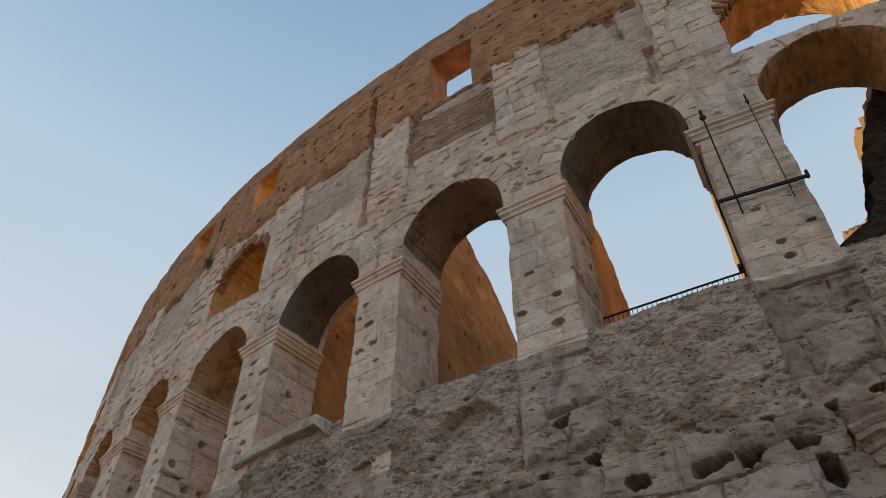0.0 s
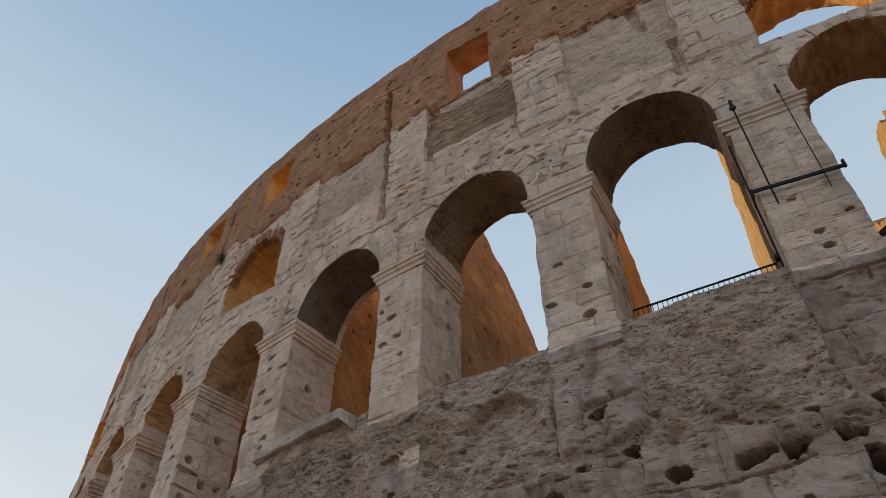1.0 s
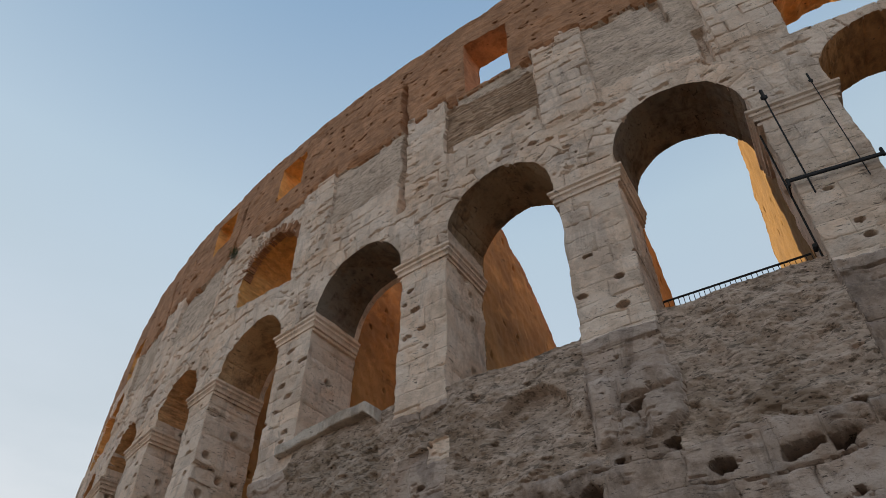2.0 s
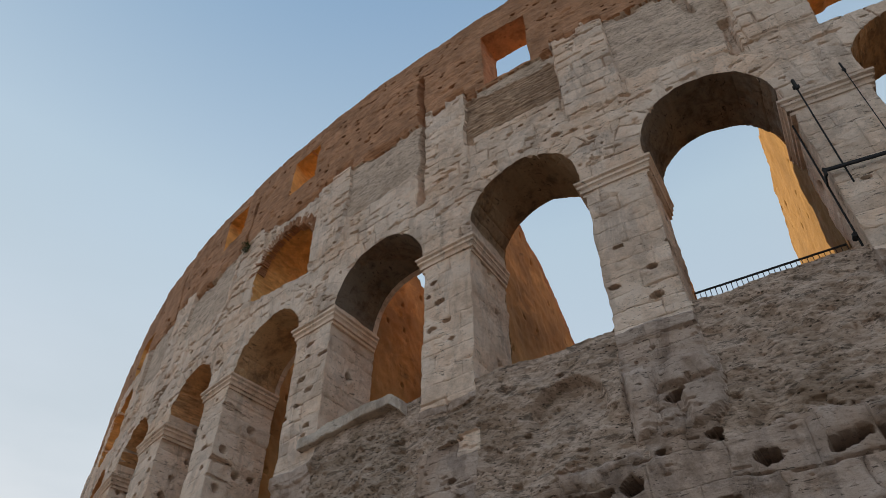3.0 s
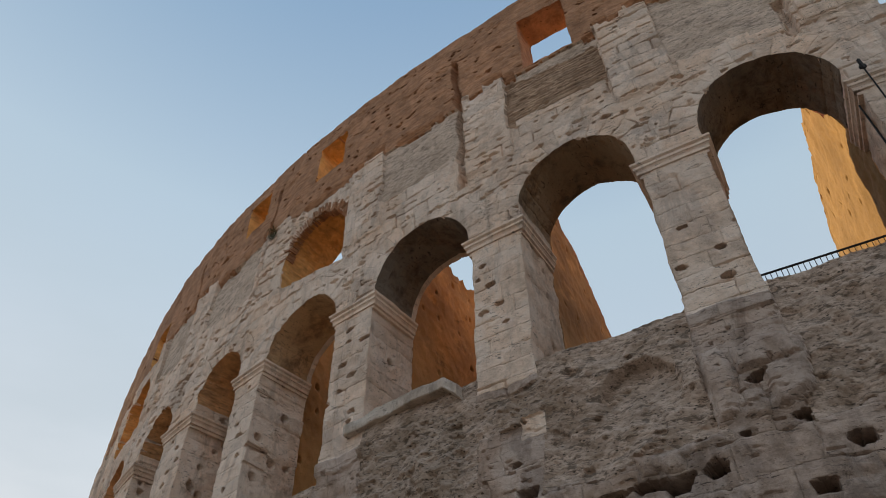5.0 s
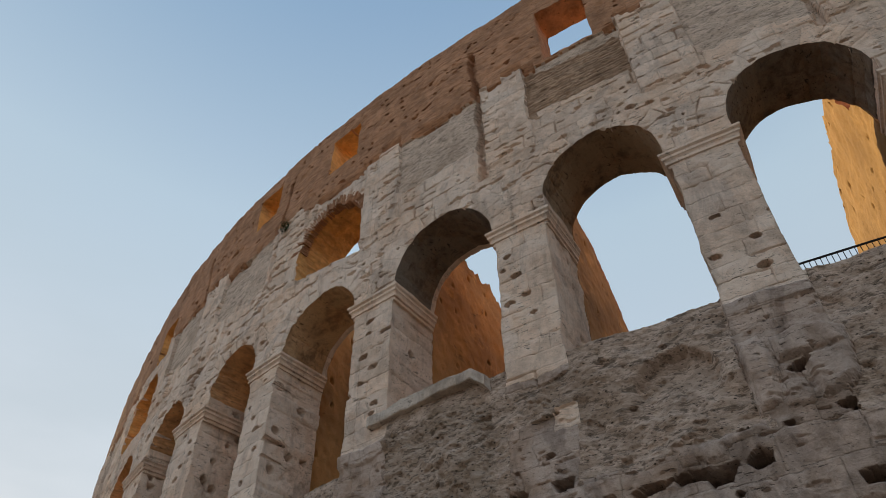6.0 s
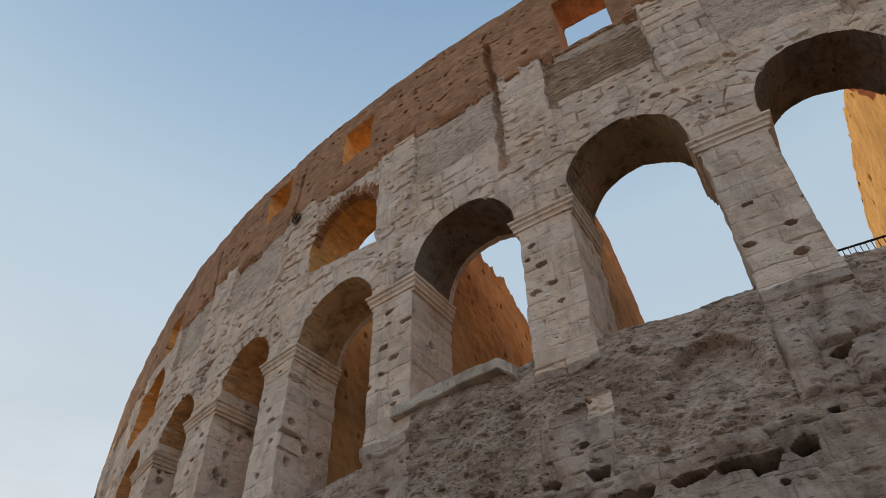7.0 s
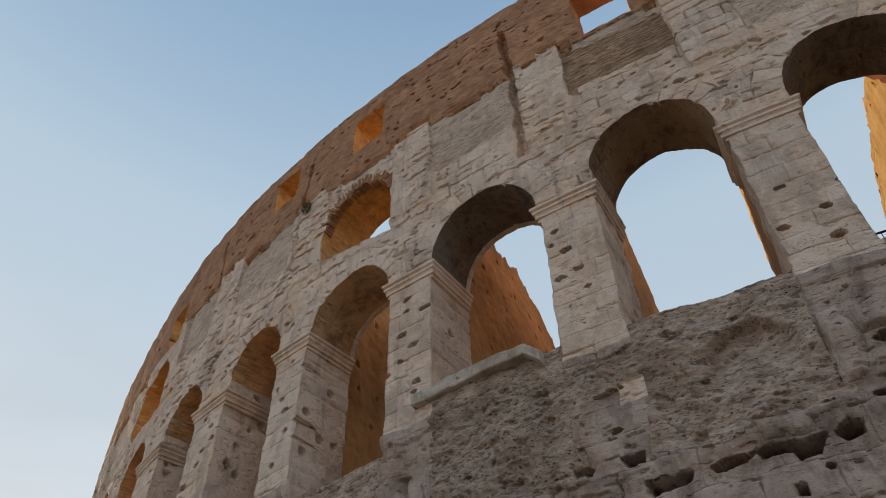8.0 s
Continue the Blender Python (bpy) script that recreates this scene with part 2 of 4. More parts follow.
# Orange brick, raised in colour to stand for sunlight bounced inside the arches.
ORANGE = brickwork("orange_brick_bounce", (0.74, 0.40, 0.20), (0.60, 0.31, 0.145), (0.28, 0.145, 0.075), 0.10, 0.8)


def plaster(name, a, b, c):
    """Old ochre plaster over brick: mostly smooth, blotched, worn through in places."""
    m, nt, bsdf = start(name, 0.94)
    big = noise_tex(nt, 0.28, 5, 0.55)
    blot = noise_tex(nt, 0.9, 8, 0.68, None, 0.5)
    fine = noise_tex(nt, 11, 7, 0.7)
    rows = noise_tex(nt, 1.0, 3, 0.6, (1.4, 1.4, 9))
    worn = ramp(nt, blot, 0.60, 0.70)
    col = mix_rgb(nt, ramp(nt, big, 0.36, 0.64), a, b)
    col = mix_rgb(nt, ramp(nt, blot, 0.47, 0.33, 0, 0.6), col, lighter(a, 1.25))
    col = mix_rgb(nt, math_node(nt, "MULTIPLY", worn, ramp(nt, rows, 0.42, 0.6, 0.3, 0.9)), col, c)
    col = mix_rgb(nt, ramp(nt, fine, 0.52, 0.74, 0, 0.4), col, c)
    h = math_node(nt, "SUBTRACT", math_node(nt, "MULTIPLY", fine, 0.5), math_node(nt, "MULTIPLY", worn, 0.5))
    h = math_node(nt, "ADD", h, math_node(nt, "MULTIPLY", math_node(nt, "MULTIPLY", rows, worn), 0.8))
    finish(nt, bsdf, col, h, 0.6, 0.05)
    return m


PLASTER = plaster("ochre_plaster", (0.56, 0.31, 0.135), (0.30, 0.17, 0.085), (0.15, 0.09, 0.05))
GOLD = plaster("weathered_gold_plaster", (0.33, 0.205, 0.09), (0.23, 0.14, 0.06), (0.10, 0.06, 0.03))


def plain(name, col, rough, metal=0.0):
    m, nt, bsdf = start(name, rough)
    bsdf.inputs["Metallic"].default_value = metal
    n = noise_tex(nt, 12, 6)
    c = mix_rgb(nt, ramp(nt, n, 0.3, 0.7), col, tuple(x * 0.55 for x in col))
    finish(nt, bsdf, c, n, 0.4, 0.004)
    return m


IRON = plain("dark_iron", (0.035, 0.032, 0.032), 0.65, 0.4)
LEAF = plain("leaf_green", (0.06, 0.085, 0.03), 0.7)
EARTH = rubble("ground_gravel", (0.22, 0.18, 0.145), (0.17, 0.14, 0.11), (0.12, 0.097, 0.077))

# ---- the curved plan: u runs along the wall, w outwards from its face ----
CX, CY, RAD = 40.173, 82.799, 76.556
A_ZERO = math.atan2(16.49 - CY, 1.83 - CX)


def place(u, z, w):
    a = A_ZERO - np.asarray(u, float) / RAD
    r = RAD + np.asarray(w, float) - 0.6 * step(np.asarray(u, float), 23.5, 40.0)
    return np.stack(np.broadcast_arrays(CX + r * np.cos(a), CY + r * np.sin(a), np.asarray(z, float)), -1)


# ---- numeric noise ----
def hashed(*ks):
    h = np.zeros(np.broadcast(*ks).shape, np.uint64)
    for i, k in enumerate(ks):
        h = (h ^ (np.asarray(k).astype(np.int64).astype(np.uint64) * np.uint64(0x9E3779B97F4A7C15 + 2 * i * 0x1234567))) * np.uint64(0xBF58476D1CE4E5B9)
        h ^= h >> np.uint64(29)
    h *= np.uint64(0x94D049BB133111EB)
    h ^= h >> np.uint64(32)
    return (h & np.uint64(0xFFFFFF)).astype(float) / 0xFFFFFF


def vnoise(x, y, seed=0):
    x, y = np.broadcast_arrays(np.asarray(x, float), np.asarray(y, float))
    i, j = np.floor(x), np.floor(y)
    f, g = x - i, y - j
    f, g = f * f * (3 - 2 * f), g * g * (3 - 2 * g)
    a, b = hashed(i, j, seed), hashed(i + 1, j, seed)
    c, d = hashed(i, j + 1, seed), hashed(i + 1, j + 1, seed)
    return (a * (1 - f) + b * f) * (1 - g) + (c * (1 - f) + d * f) * g - 0.5


def fbm(x, y, scale, octaves=4, seed=0):
    v, amp = 0.0, 1.0
    for o in range(octaves):
        v = v + amp * vnoise(np.asarray(x) / scale * 2 ** o + 17.3 * o, np.asarray(y) / scale * 2 ** o - 9.1 * o, seed + o)
        amp *= 0.5
    return v


def step(x, a, b):
    t = np.clip((x - a) / (b - a), 0, 1)
    return t * t * (3 - 2 * t)


# ---- the arcade ----
PITCH, UC = 6.2, 1.93
SILL, TOP = 14.0, 33.75
# each arch, from the third before the middle one on: centre, half width, springing
ARCHES = np.array([(-16.67, 2.02, 20.65), (-10.6, 2.02, 20.45), (-4.3, 2.03, 20.6), (1.88, 2.0, 20.58), (7.97, 2.05, 20.15), (14.0, 2.0, 19.85),
                   (19.5, 1.62, 20.42), (25.05, 1.55, 20.45), (30.75, 1.65, 20.2), (36.6, 1.7, 20.2), (42.4, 1.7, 20.2)])
DEEP, DEEP_ATTIC = -2.28, -1.35
U_MIN, U_MAX, Z_MIN = -15.5, 48.0, 7.4
ATTIC = 28.3


def of_arch(i, column):
    return ARCHES[np.clip(np.asarray(i).astype(int) + 3, 0, len(ARCHES) - 1), column]


def centre(i):
    return of_arch(i, 0)


def half_of(i):
    return of_arch(i, 1)


def spring_of(i):
    return of_arch(i, 2)


def sill_of(i):
    """The concrete under the middle arches stands higher than under the far ones."""
    return np.select([np.asarray(i) == 1, np.asarray(i) == 2, np.asarray(i) > 2], [SILL + 0.25, SILL - 0.95, SILL - 1.3], SILL)


def pier_mid(i):
    """The middle of the pier after arch i."""
    return (centre(i) + half_of(i) + centre(np.asarray(i) + 1) - half_of(np.asarray(i) + 1)) / 2


def arch_loop(uc, half, sill, spring, seed, gap=0.06, rough=0.05, neck=0.0):
    """Points up one side, over the arch and down the other, with worn edges; the side of lower u comes last."""
    zs = np.arange(sill, spring, gap)
    th = np.linspace(0, math.pi, int(math.pi * half / gap))
    u = np.concatenate([np.full(len(zs), uc + half), uc + half * np.cos(th), np.full(len(zs), uc - half)])
    z = np.concatenate([zs, spring + half * np.sin(th), zs[::-1]])
    nu = np.concatenate([np.ones(len(zs)), np.cos(th), -np.ones(len(zs))])
    nz = np.concatenate([np.zeros(len(zs)), np.sin(th), np.zeros(len(zs))])
    u = u + nu * 0.10 * neck * step(-z, -19.62, -19.57)
    s = np.arange(len(u)) * gap
    e = rough * (fbm(s, s * 0 + seed * 7.7, 0.8, 4, seed) + 1.8 * np.clip(vnoise(s / 0.45, seed * 3.1, seed + 9) - 0.22, 0, 1))
    return np.stack([u + nu * e, z + nz * e], -1), np.stack([nu, nz], -1)


def box_loop(u0, u1, z0, z1, seed, gap=0.08, rough=0.05):
    cs = [(u1, z0), (u1, z1), (u0, z1), (u0, z0), (u1, z0)]
    ns = [(1, 0), (0, 1), (-1, 0), (0, -1)]
    pts, nor = [], []
    for a, b, n in zip(cs[:-1], cs[1:], ns):
        k = max(2, int(math.dist(a, b) / gap))
        for q in range(k):
            f = q / k
            e = rough * float(fbm(q * gap, seed * 5.3 + n[0] * 3 + n[1], 0.5, 3, seed))
            pts.append((a[0] + (b[0] - a[0]) * f + n[0] * e, a[1] + (b[1] - a[1]) * f + n[1] * e))
            nor.append(n)
    return np.array(pts), np.array(nor, float)


OPENINGS = []  # points, normals, depth, kind
for i in range(-3, 8):
    p, n = arch_loop(centre(i), half_of(i), float(sill_of(i)), spring_of(i), i + 40, rough=0.075, neck=1.0)
    OPENINGS.append((p, n, DEEP, "arch", i))
for u0, u1, z0, z1, s in ((0.82, 2.96, 28.47, 32.35, 1), (12.85, 14.75, 30.05, 32.6, 2), (18.75, 20.6, 30.35, 32.65, 3), (29.3, 31.3, 28.0, 30.5, 5)):
    p, n = box_loop(u0, u1, z0, z1, s)
    OPENINGS.append((p, n, DEEP_ATTIC, "window", s))
for uc, half, z0, zs, s in ((14.08, 1.98, 23.0, 25.05, 1), (-10.62, 2.12, 22.95, 24.5, 2), (31.2, 2.1, 23.3, 25.0, 3)):
    p, n = arch_loop(uc, half, z0, zs, s + 80, rough=0.22)
    if s == 1:
        p[:, 1] = np.maximum(p[:, 1], z0 + 0.8 * np.clip((p[:, 0] - uc + half) / (2 * half), 0, 1))
    OPENINGS.append((p, n, DEEP, "upper", s))

# openings that widen inwards, by how much
FLARE = {("upper", 1): 0.3, ("upper", 2): 0.6, ("window", 2): 0.25, ("window", 3): 0.1}

rng = np.random.default_rng(7)
COURSES = np.concatenate([[7.0], 7.0 + np.cumsum(rng.uniform(0.5, 0.72, 50))])
# clamp holes on the piers and spandrels: u, z, radius, depth
PITS = [(-0.85, 16.69, 0.13, 0.22), (-1.58, 15.54, 0.15, 0.22), (-0.45, 15.3, 0.14, 0.2), (-1.5, 14.55, 0.15, 0.2), (-2.2, 16.3, 0.1, 0.2),
        (-1.34, 11.54, 0.16, 0.35), (-2.0, 10.32, 0.2, 0.4), (-0.65, 10.21, 0.1, 0.3), (-2.78, 9.57, 0.27, 0.5), (-7.36, 14.72, 0.14, 0.22), (-7.4, 14.2, 0.13, 0.2), (-8.2, 15.1, 0.09, 0.18),
        (-7.1, 16.05, 0.1, 0.16), (-7.0, 16.7, 0.08, 0.14), (-0.29, 22.8, 0.12, 0.2), (4.5, 12.3, 0.07, 0.1), (0.3, 10.4, 0.1, 0.2), (4.8, 11.2, 0.1, 0.2),
        (5.4, 18.55, 0.12, 0.2), (5.2, 17.6, 0.15, 0.2), (4.9, 16.7, 0.13, 0.2), (5.5, 16.6, 0.13, 0.15), (4.75, 15.9, 0.09, 0.15), (5.6, 18.0, 0.1, 0.14)]
for i in range(1, 8):
    c = pier_mid(min(i, 6))
    for q in range(9):
        PITS.append((c + rng.uniform(-0.9, 0.9), 14.6 + 4.6 * (q + rng.uniform(0, 0.8)) / 9, rng.uniform(0.09, 0.17), rng.uniform(0.2, 0.3)))
for q in range(70):
    PITS.append((rng.uniform(-12, 36), rng.uniform(20.5, 28.2), rng.uniform(0.04, 0.11), rng.uniform(0.08, 0.2)))
for q in range(75):
    PITS.append((rng.uniform(12.5, 40), rng.uniform(20.6, 27.6), rng.uniform(0.05, 0.13), rng.uniform(0.12, 0.22)))
for q in range(120):
    PITS.append((rng.uniform(-6, 36), rng.uniform(28.8, 33.3), rng.uniform(0.05, 0.09), rng.uniform(0.12, 0.2)))
for q in range(12):
    PITS.append((rng.uniform(-9, 12), rng.uniform(8, 13.5), rng.uniform(0.06, 0.13), rng.uniform(0.12, 0.3)))
# torn-out beds: u, z, half width, half height, depth
CAVES = [(-7.9, 10.25, 0.25, 0.1, 0.3), (8.6, 9.9, 0.6, 0.12, 0.4), (18.0, 24.9, 0.22, 0.5, 0.3), (0.35, 23.0, 0.16, 0.10, 0.3)]
# broken pieces that stand proud: outline, height
PROUD = [([(-0.21, 12.56), (-0.67, 12.59), (-0.84, 12.06), (-0.87, 11.57), (-0.6, 10.72), (-0.25, 10.6)], 0.17),
         ([(-0.91, 12.4), (-1.5, 12.5), (-2.05, 12.42), (-2.38, 12.2), (-2.34, 11.66), (-0.98, 11.74)], 0.22),
         ([(-1.45, 11.7), (-2.34, 11.7), (-2.30, 10.92), (-1.7, 10.58), (-1.45, 10.55)], 0.2), ([(-0.97, 11.7), (-1.28, 11.6), (-1.26, 10.5), (-0.72, 10.6)], 0.12),
         ([(-3.82, 10.35), (-4.78, 10.12), (-4.77, 9.7), (-3.9, 9.7)], 0.07), ([(-4.84, 10.14), (-5.75, 10.18), (-5.76, 9.7), (-4.86, 9.7)], 0.09),
         ([(1.1, 10.22), (-0.2, 10.36), (-0.2, 10.22), (1.1, 10.02)], 0.13), ([(1.8, 10.38), (0.75, 10.25), (0.7, 9.80), (1.75, 9.90)], 0.12),
         ([(-5.8, 10.2), (-6.95, 10.25), (-6.9, 9.74), (-5.85, 9.74)], 0.13), ([(-7.0, 11.9), (-8.3, 12.1), (-8.2, 11.0), (-7.2, 10.6)], 0.14)]
# clefts torn between them: outline, depth
CLEFTS_WEST = [([(2.95, 9.68), (1.9, 9.74), (1.9, 9.53), (2.45, 9.5), (2.78, 9.37)], 0.55), ([(1.98, 9.8), (1.2, 9.72), (1.25, 9.54), (1.95, 9.54)], 0.6),
               ([(1.35, 9.7), (0.58, 9.72), (0.8, 9.36), (1.2, 9.34)], 0.6), ([(0.42, 9.69), (0.26, 9.44), (-0.05, 9.5), (-0.08, 9.7), (0.1, 9.84)], 0.5),
               ([(1.5, 8.82), (1.5, 8.6), (1.3, 8.58), (1.3, 8.8)], 0.4), ([(4.82, 10.5), (4.26, 10.46), (4.3, 10.2), (4.7, 10.2)], 0.5),
               ([(5.98, 10.53), (5.52, 10.49), (5.6, 10.33), (5.91, 10.31)], 0.45), ([(4.4, 9.72), (3.35, 9.68), (3.5, 9.45), (4.3, 9.4)], 0.55)]
CLEFTS_EAST = [([(-3.92, 9.66), (-4.75, 9.68), (-4.78, 9.56), (-4.4, 9.46), (-4, 9.34), (-3.86, 9.4)], 0.6), ([(-4.88, 9.68), (-5.42, 9.66), (-5.2, 9.42), (-4.93, 9.38)], 0.55),
               ([(-5.93, 9.72), (-6.47, 9.64), (-6.35, 9.5), (-6, 9.48)], 0.5), ([(-6.27, 9.26), (-6.61, 9.15), (-6.66, 8.65), (-6.54, 8.52), (-6.28, 8.79)], 0.6),
               ([(-5.52, 10.28), (-5.8, 10.26), (-5.72, 10.12)], 0.4), ([(-6.84, 10.24), (-7.1, 10.26), (-7.06, 10.1), (-6.86, 10.12)], 0.4),
               ([(-1.5, 8.85), (-1.55, 8.6), (-1.95, 8.6), (-1.98, 8.85)], 0.5)]
# upright chases cut into the wall: u at the foot and head, foot, head, half width, depth
CHASES = [(6.0, 6.3, 27.6, 32.15, 0.15, 0.4), (6.1, 6.0, 22.9, 28.0, 0.21, 0.38), (-5.9, -6.05, 23.0, 25.4, 0.16, 0.3), (-5.3, -5.0, 26.5, 28.6, 0.17, 0.3), (18.1, 17.7, 28.4, 32.0, 0.13, 0.35),
          (18.1, 18.1, 24.6, 27.2, 0.2, 0.25), (24.9, 25.3, 28.3, 32.0, 0.11, 0.25)]


def inside_by(u, z, p):
    """How far inside a convex outline the places lie."""
    q = np.roll(p, -1, 0)
    turn = np.sign((p[:, 0] * q[:, 1] - q[:, 0] * p[:, 1]).sum())
    d = np.full(u.shape, 9.0)
    for (u0, z0), (u1, z1) in zip(p, q):
        d = np.minimum(d, turn * ((u1 - u0) * (z - z0) - (z1 - z0) * (u - u0)) / math.hypot(u1 - u0, z1 - z0))
    return d


def near_outline(u, z, pts):
    """How far inside an outline the places lie; far below nought away from it."""
    p = np.array(pts)
    lo, hi = p.min(0) - 0.3, p.max(0) + 0.3
    near = (u > lo[0]) & (u < hi[0]) & (z > lo[1]) & (z < hi[1])
    d = np.full(u.shape, -9.0)
    if near.any():
        d[near] = inside_by(u[near], z[near], p)
    return d


def field(u, z):
    """Depth of the face, block number and kind (0 concrete, 1 stone, 2 brick, 3 grey brick, 4 worn low stone, 5 pale concrete, 6 cobbled concrete)."""
    u, z = np.broadcast_arrays(np.asarray(u, float), np.asarray(z, float))
    k = np.searchsorted(pier_mid(np.arange(-3, 7)), u) - 3
    du = u - centre(k)
    up = u - (UC + PITCH * np.round((u - UC) / PITCH))
    rag = fbm(u, z, 0.9, 4, 3)
    fine = fbm(u, z, 0.22, 4, 5)
    # coursed blocks
    c = np.searchsorted(COURSES, z + 0.02 * fbm(u, z, 1.5, 2, 31)) - 1
    c = np.clip(c, 0, len(COURSES) - 2)
    dz = np.minimum(z - COURSES[c], COURSES[c + 1] - z)
    length = 1.75
    off = (c % 2) * 0.85 + hashed(c, 11) * 0.4

    def bound(n):
        return off + n * length + (hashed(c, n, 5) - 0.5) * 0.7

    n = np.floor((u - off) / length)
    n = np.where(u < bound(n), n - 1, n)
    n = np.where(u >= bound(n + 1), n + 1, n)
    dj = np.minimum(u - bound(n), bound(n + 1) - u)
    label = c * 1000 + n + 200
    # larger, less regular stones low down
    lu, lz = u + 0.35 * fbm(u, z, 1.1, 3, 41), z + 0.22 * fbm(u, z, 1.3, 3, 43)
    deepc = z < 12.9
    c2 = np.floor(lz / 0.92)
    n2 = np.floor(lu / 1.7 + 0.5 * (c2 % 2) + 0.5 * hashed(c2, 15))
    f2 = lu / 1.7 + 0.5 * (c2 % 2) + 0.5 * hashed(c2, 15) - n2
    label = np.where(deepc, 300000 + c2 * 1000 + n2 + 200, label)
    dj = np.where(deepc, 1.7 * np.minimum(f2, 1 - f2), dj)
    dz = np.where(deepc, np.minimum(lz - 0.92 * c2, 0.92 * c2 + 0.92 - lz), dz)
    # piers: one or two stones to a course
    pier = (z > SILL - 0.7) & (z < 20.05) & (np.abs(du) > half_of(k) - 0.3)
    pk = np.searchsorted(ARCHES[:, 0], u) - 4
    pu = u - pier_mid(pk)
    split = (hashed(c, pk, 8) - 0.5) * 1.2
    two = hashed(c, pk, 9) > 0.35
    label = np.where(pier, 100000 + c * 1000 + pk * 4 + np.where(two & (pu > split), 1, 0) + 40, label)
    dj = np.where(pier, np.where(two, np.abs(pu - split), 1.0), dj)
    # arch stones
    rise = z - spring_of(k)
    rr, th = np.hypot(du, rise), np.arctan2(rise, du)
    ring = half_of(k) + 0.80 + 0.16 * hashed(np.floor(th * 13 / math.pi), k, 2)
    vou = (rise > -0.02) & (rr < ring)
    q = th * 13 / math.pi
    label = np.where(vou, 200000 + (k + 20) * 100 + np.floor(q), label)
    dj = np.where(vou, np.minimum(np.abs(q - np.round(q)) * rr * math.pi / 13, ring - rr), dj)
    dz = np.where(vou, 1.0, dz)
    proud = np.zeros(u.shape)
    for j, (pts, tall) in enumerate(PROUD):
        d = near_outline(u + 0.12 * rag, z + 0.10 * fine, pts)
        label = np.where(d > -0.02, 400000 + j, label)
        dj, dz = np.where(d > -0.05, 1.0, dj), np.where(d > -0.05, 1.0, dz)
        proud = np.maximum(proud, tall * step(d, -0.06, 0.13))
    dist = np.minimum(dj, dz)
    # kinds
    kind = np.ones(u.shape, int)
    edge = 0.12 * rag
    panel = (np.abs(up + 0.02) < 2.02 + edge) & (z > 24.75 + 0.5 * edge + 0.5 * hashed(np.floor(u / 0.9), 4)) & (z < ATTIC + 0.4)
    kind = np.where(panel & (k != 0) & (k != 2) & (k != -2) & (k != 5), 5, kind)
    kind = np.where(panel & (k == 0) & (z > 24.9), 3, kind)
    kind = np.where(panel & (k == 0) & (z > 27.75 + 0.35 * rag + 0.1 * (u - 2)), 5, kind)
    kind = np.where((np.abs(u + 4.2) < 1.9 + edge) & (z > 23.85 + edge + 0.4 * (hashed(np.floor(u / 0.8), 6))) & (z < 28.7), 5, kind)
    attic = ATTIC + 0.5 * (np.abs(up) > 2.0) * (0.4 + hashed(np.floor(u / 0.7), 3)) + 0.15 * rag + 0.25 * (k == -1)
    attic = np.where(u > 30, attic - 0.06 * (u - 30), attic)
    kind = np.where((z > attic) & (u > -6.15 + 0.1 * rag), 2, kind)
    low = z < SILL - 0.35 + 0.1 * rag
    kind = np.where(low & (kind == 1), 4, kind)
    infill = (np.abs(du) < half_of(k) + 0.03 + edge + 0.25 * step(z, 11.5, 10.2)) & (z < sill_of(k) + 0.6) & (z > 10.2 + 0.35 * rag)
    around = (u > 3.6) & (u < 6.5) & (z < 13.4 + 0.3 * rag) & (z > 10.6) & ~((u < 5.9) & (u > 3.85) & (z < 12.25) & (z > 10.5 + 0.4 * rag))
    kind = np.where((infill | around) & (proud == 0), 0, kind)
    kind = np.where((u > 3.85) & (u < 4.55 + 0.1 * rag) & (z > 11.7 + 0.2 * rag) & (z < 12.42), 1, kind)
    kind = np.where((kind == 0) & (k == 1) & (u > 6.35 + 0.2 * rag) & (z < 13.9 + 0.5 * rag - 0.25 * np.abs(u - 8)), 6, kind)
    # depth
    tone = hashed(label, 77) - 0.5
    worn = np.where(kind == 4, 1.0, 0.35)
    soft = fbm(u, z, 0.7, 3, 23)
    w = 0.02 * tone + (0.022 + 0.02 * worn) * fine + 0.05 * rag * (0.6 + worn) + 0.014 * fbm(u, z, 0.09, 2, 7)
    pitted = step(fbm(u, z, 1.1, 3, 33), -0.05, 0.3)
    w = w - 0.10 * step(fbm(u * 0.45, z, 0.15, 3, 35), 0.43, 0.51) * pitted * (1 - 0.7 * pier)
    open_joint = step(hashed(label, 5) + 1.3 * soft - 0.12 * vou - 0.25 * pier, 0.72, 1.05)
    w = w - (0.004 + (0.11 - 0.05 * pier) * open_joint) * np.exp(-((dist / (0.018 + 0.025 * worn * open_joint)) ** 2))
    w = w - 0.16 * worn * np.clip(fbm(u, z, 0.55, 4, 21) - 0.12, 0, 1) - 0.10 * step(0.12 - dist, 0, 0.12) * np.clip(fbm(u, z, 0.35, 3, 26) - 0.1, 0, 1)
    w = w + step(u, 11.0, 15.0) * (kind == 1) * (z > 20.1) * (0.09 * fbm(u, z, 0.8, 4, 27) - 0.30 * step(fbm(u * 0.22, z, 0.24, 3, 28), 0.46, 0.52))
    # layered bed cracks in the stone
    bed = fbm(u * 0.22, z, 0.16, 3, 51)
    w = w - (0.06 + 0.05 * step(z, 20.5, 22) - 0.035 * pier) * step(bed, 0.41 + 0.06 * pier, 0.49 + 0.06 * pier) * ((kind == 1) | (kind == 4))
    lump = fbm(u, z * 1.5, 0.42, 6, 61)
    calm = step(z - sill_of(k), -0.9, -0.2)
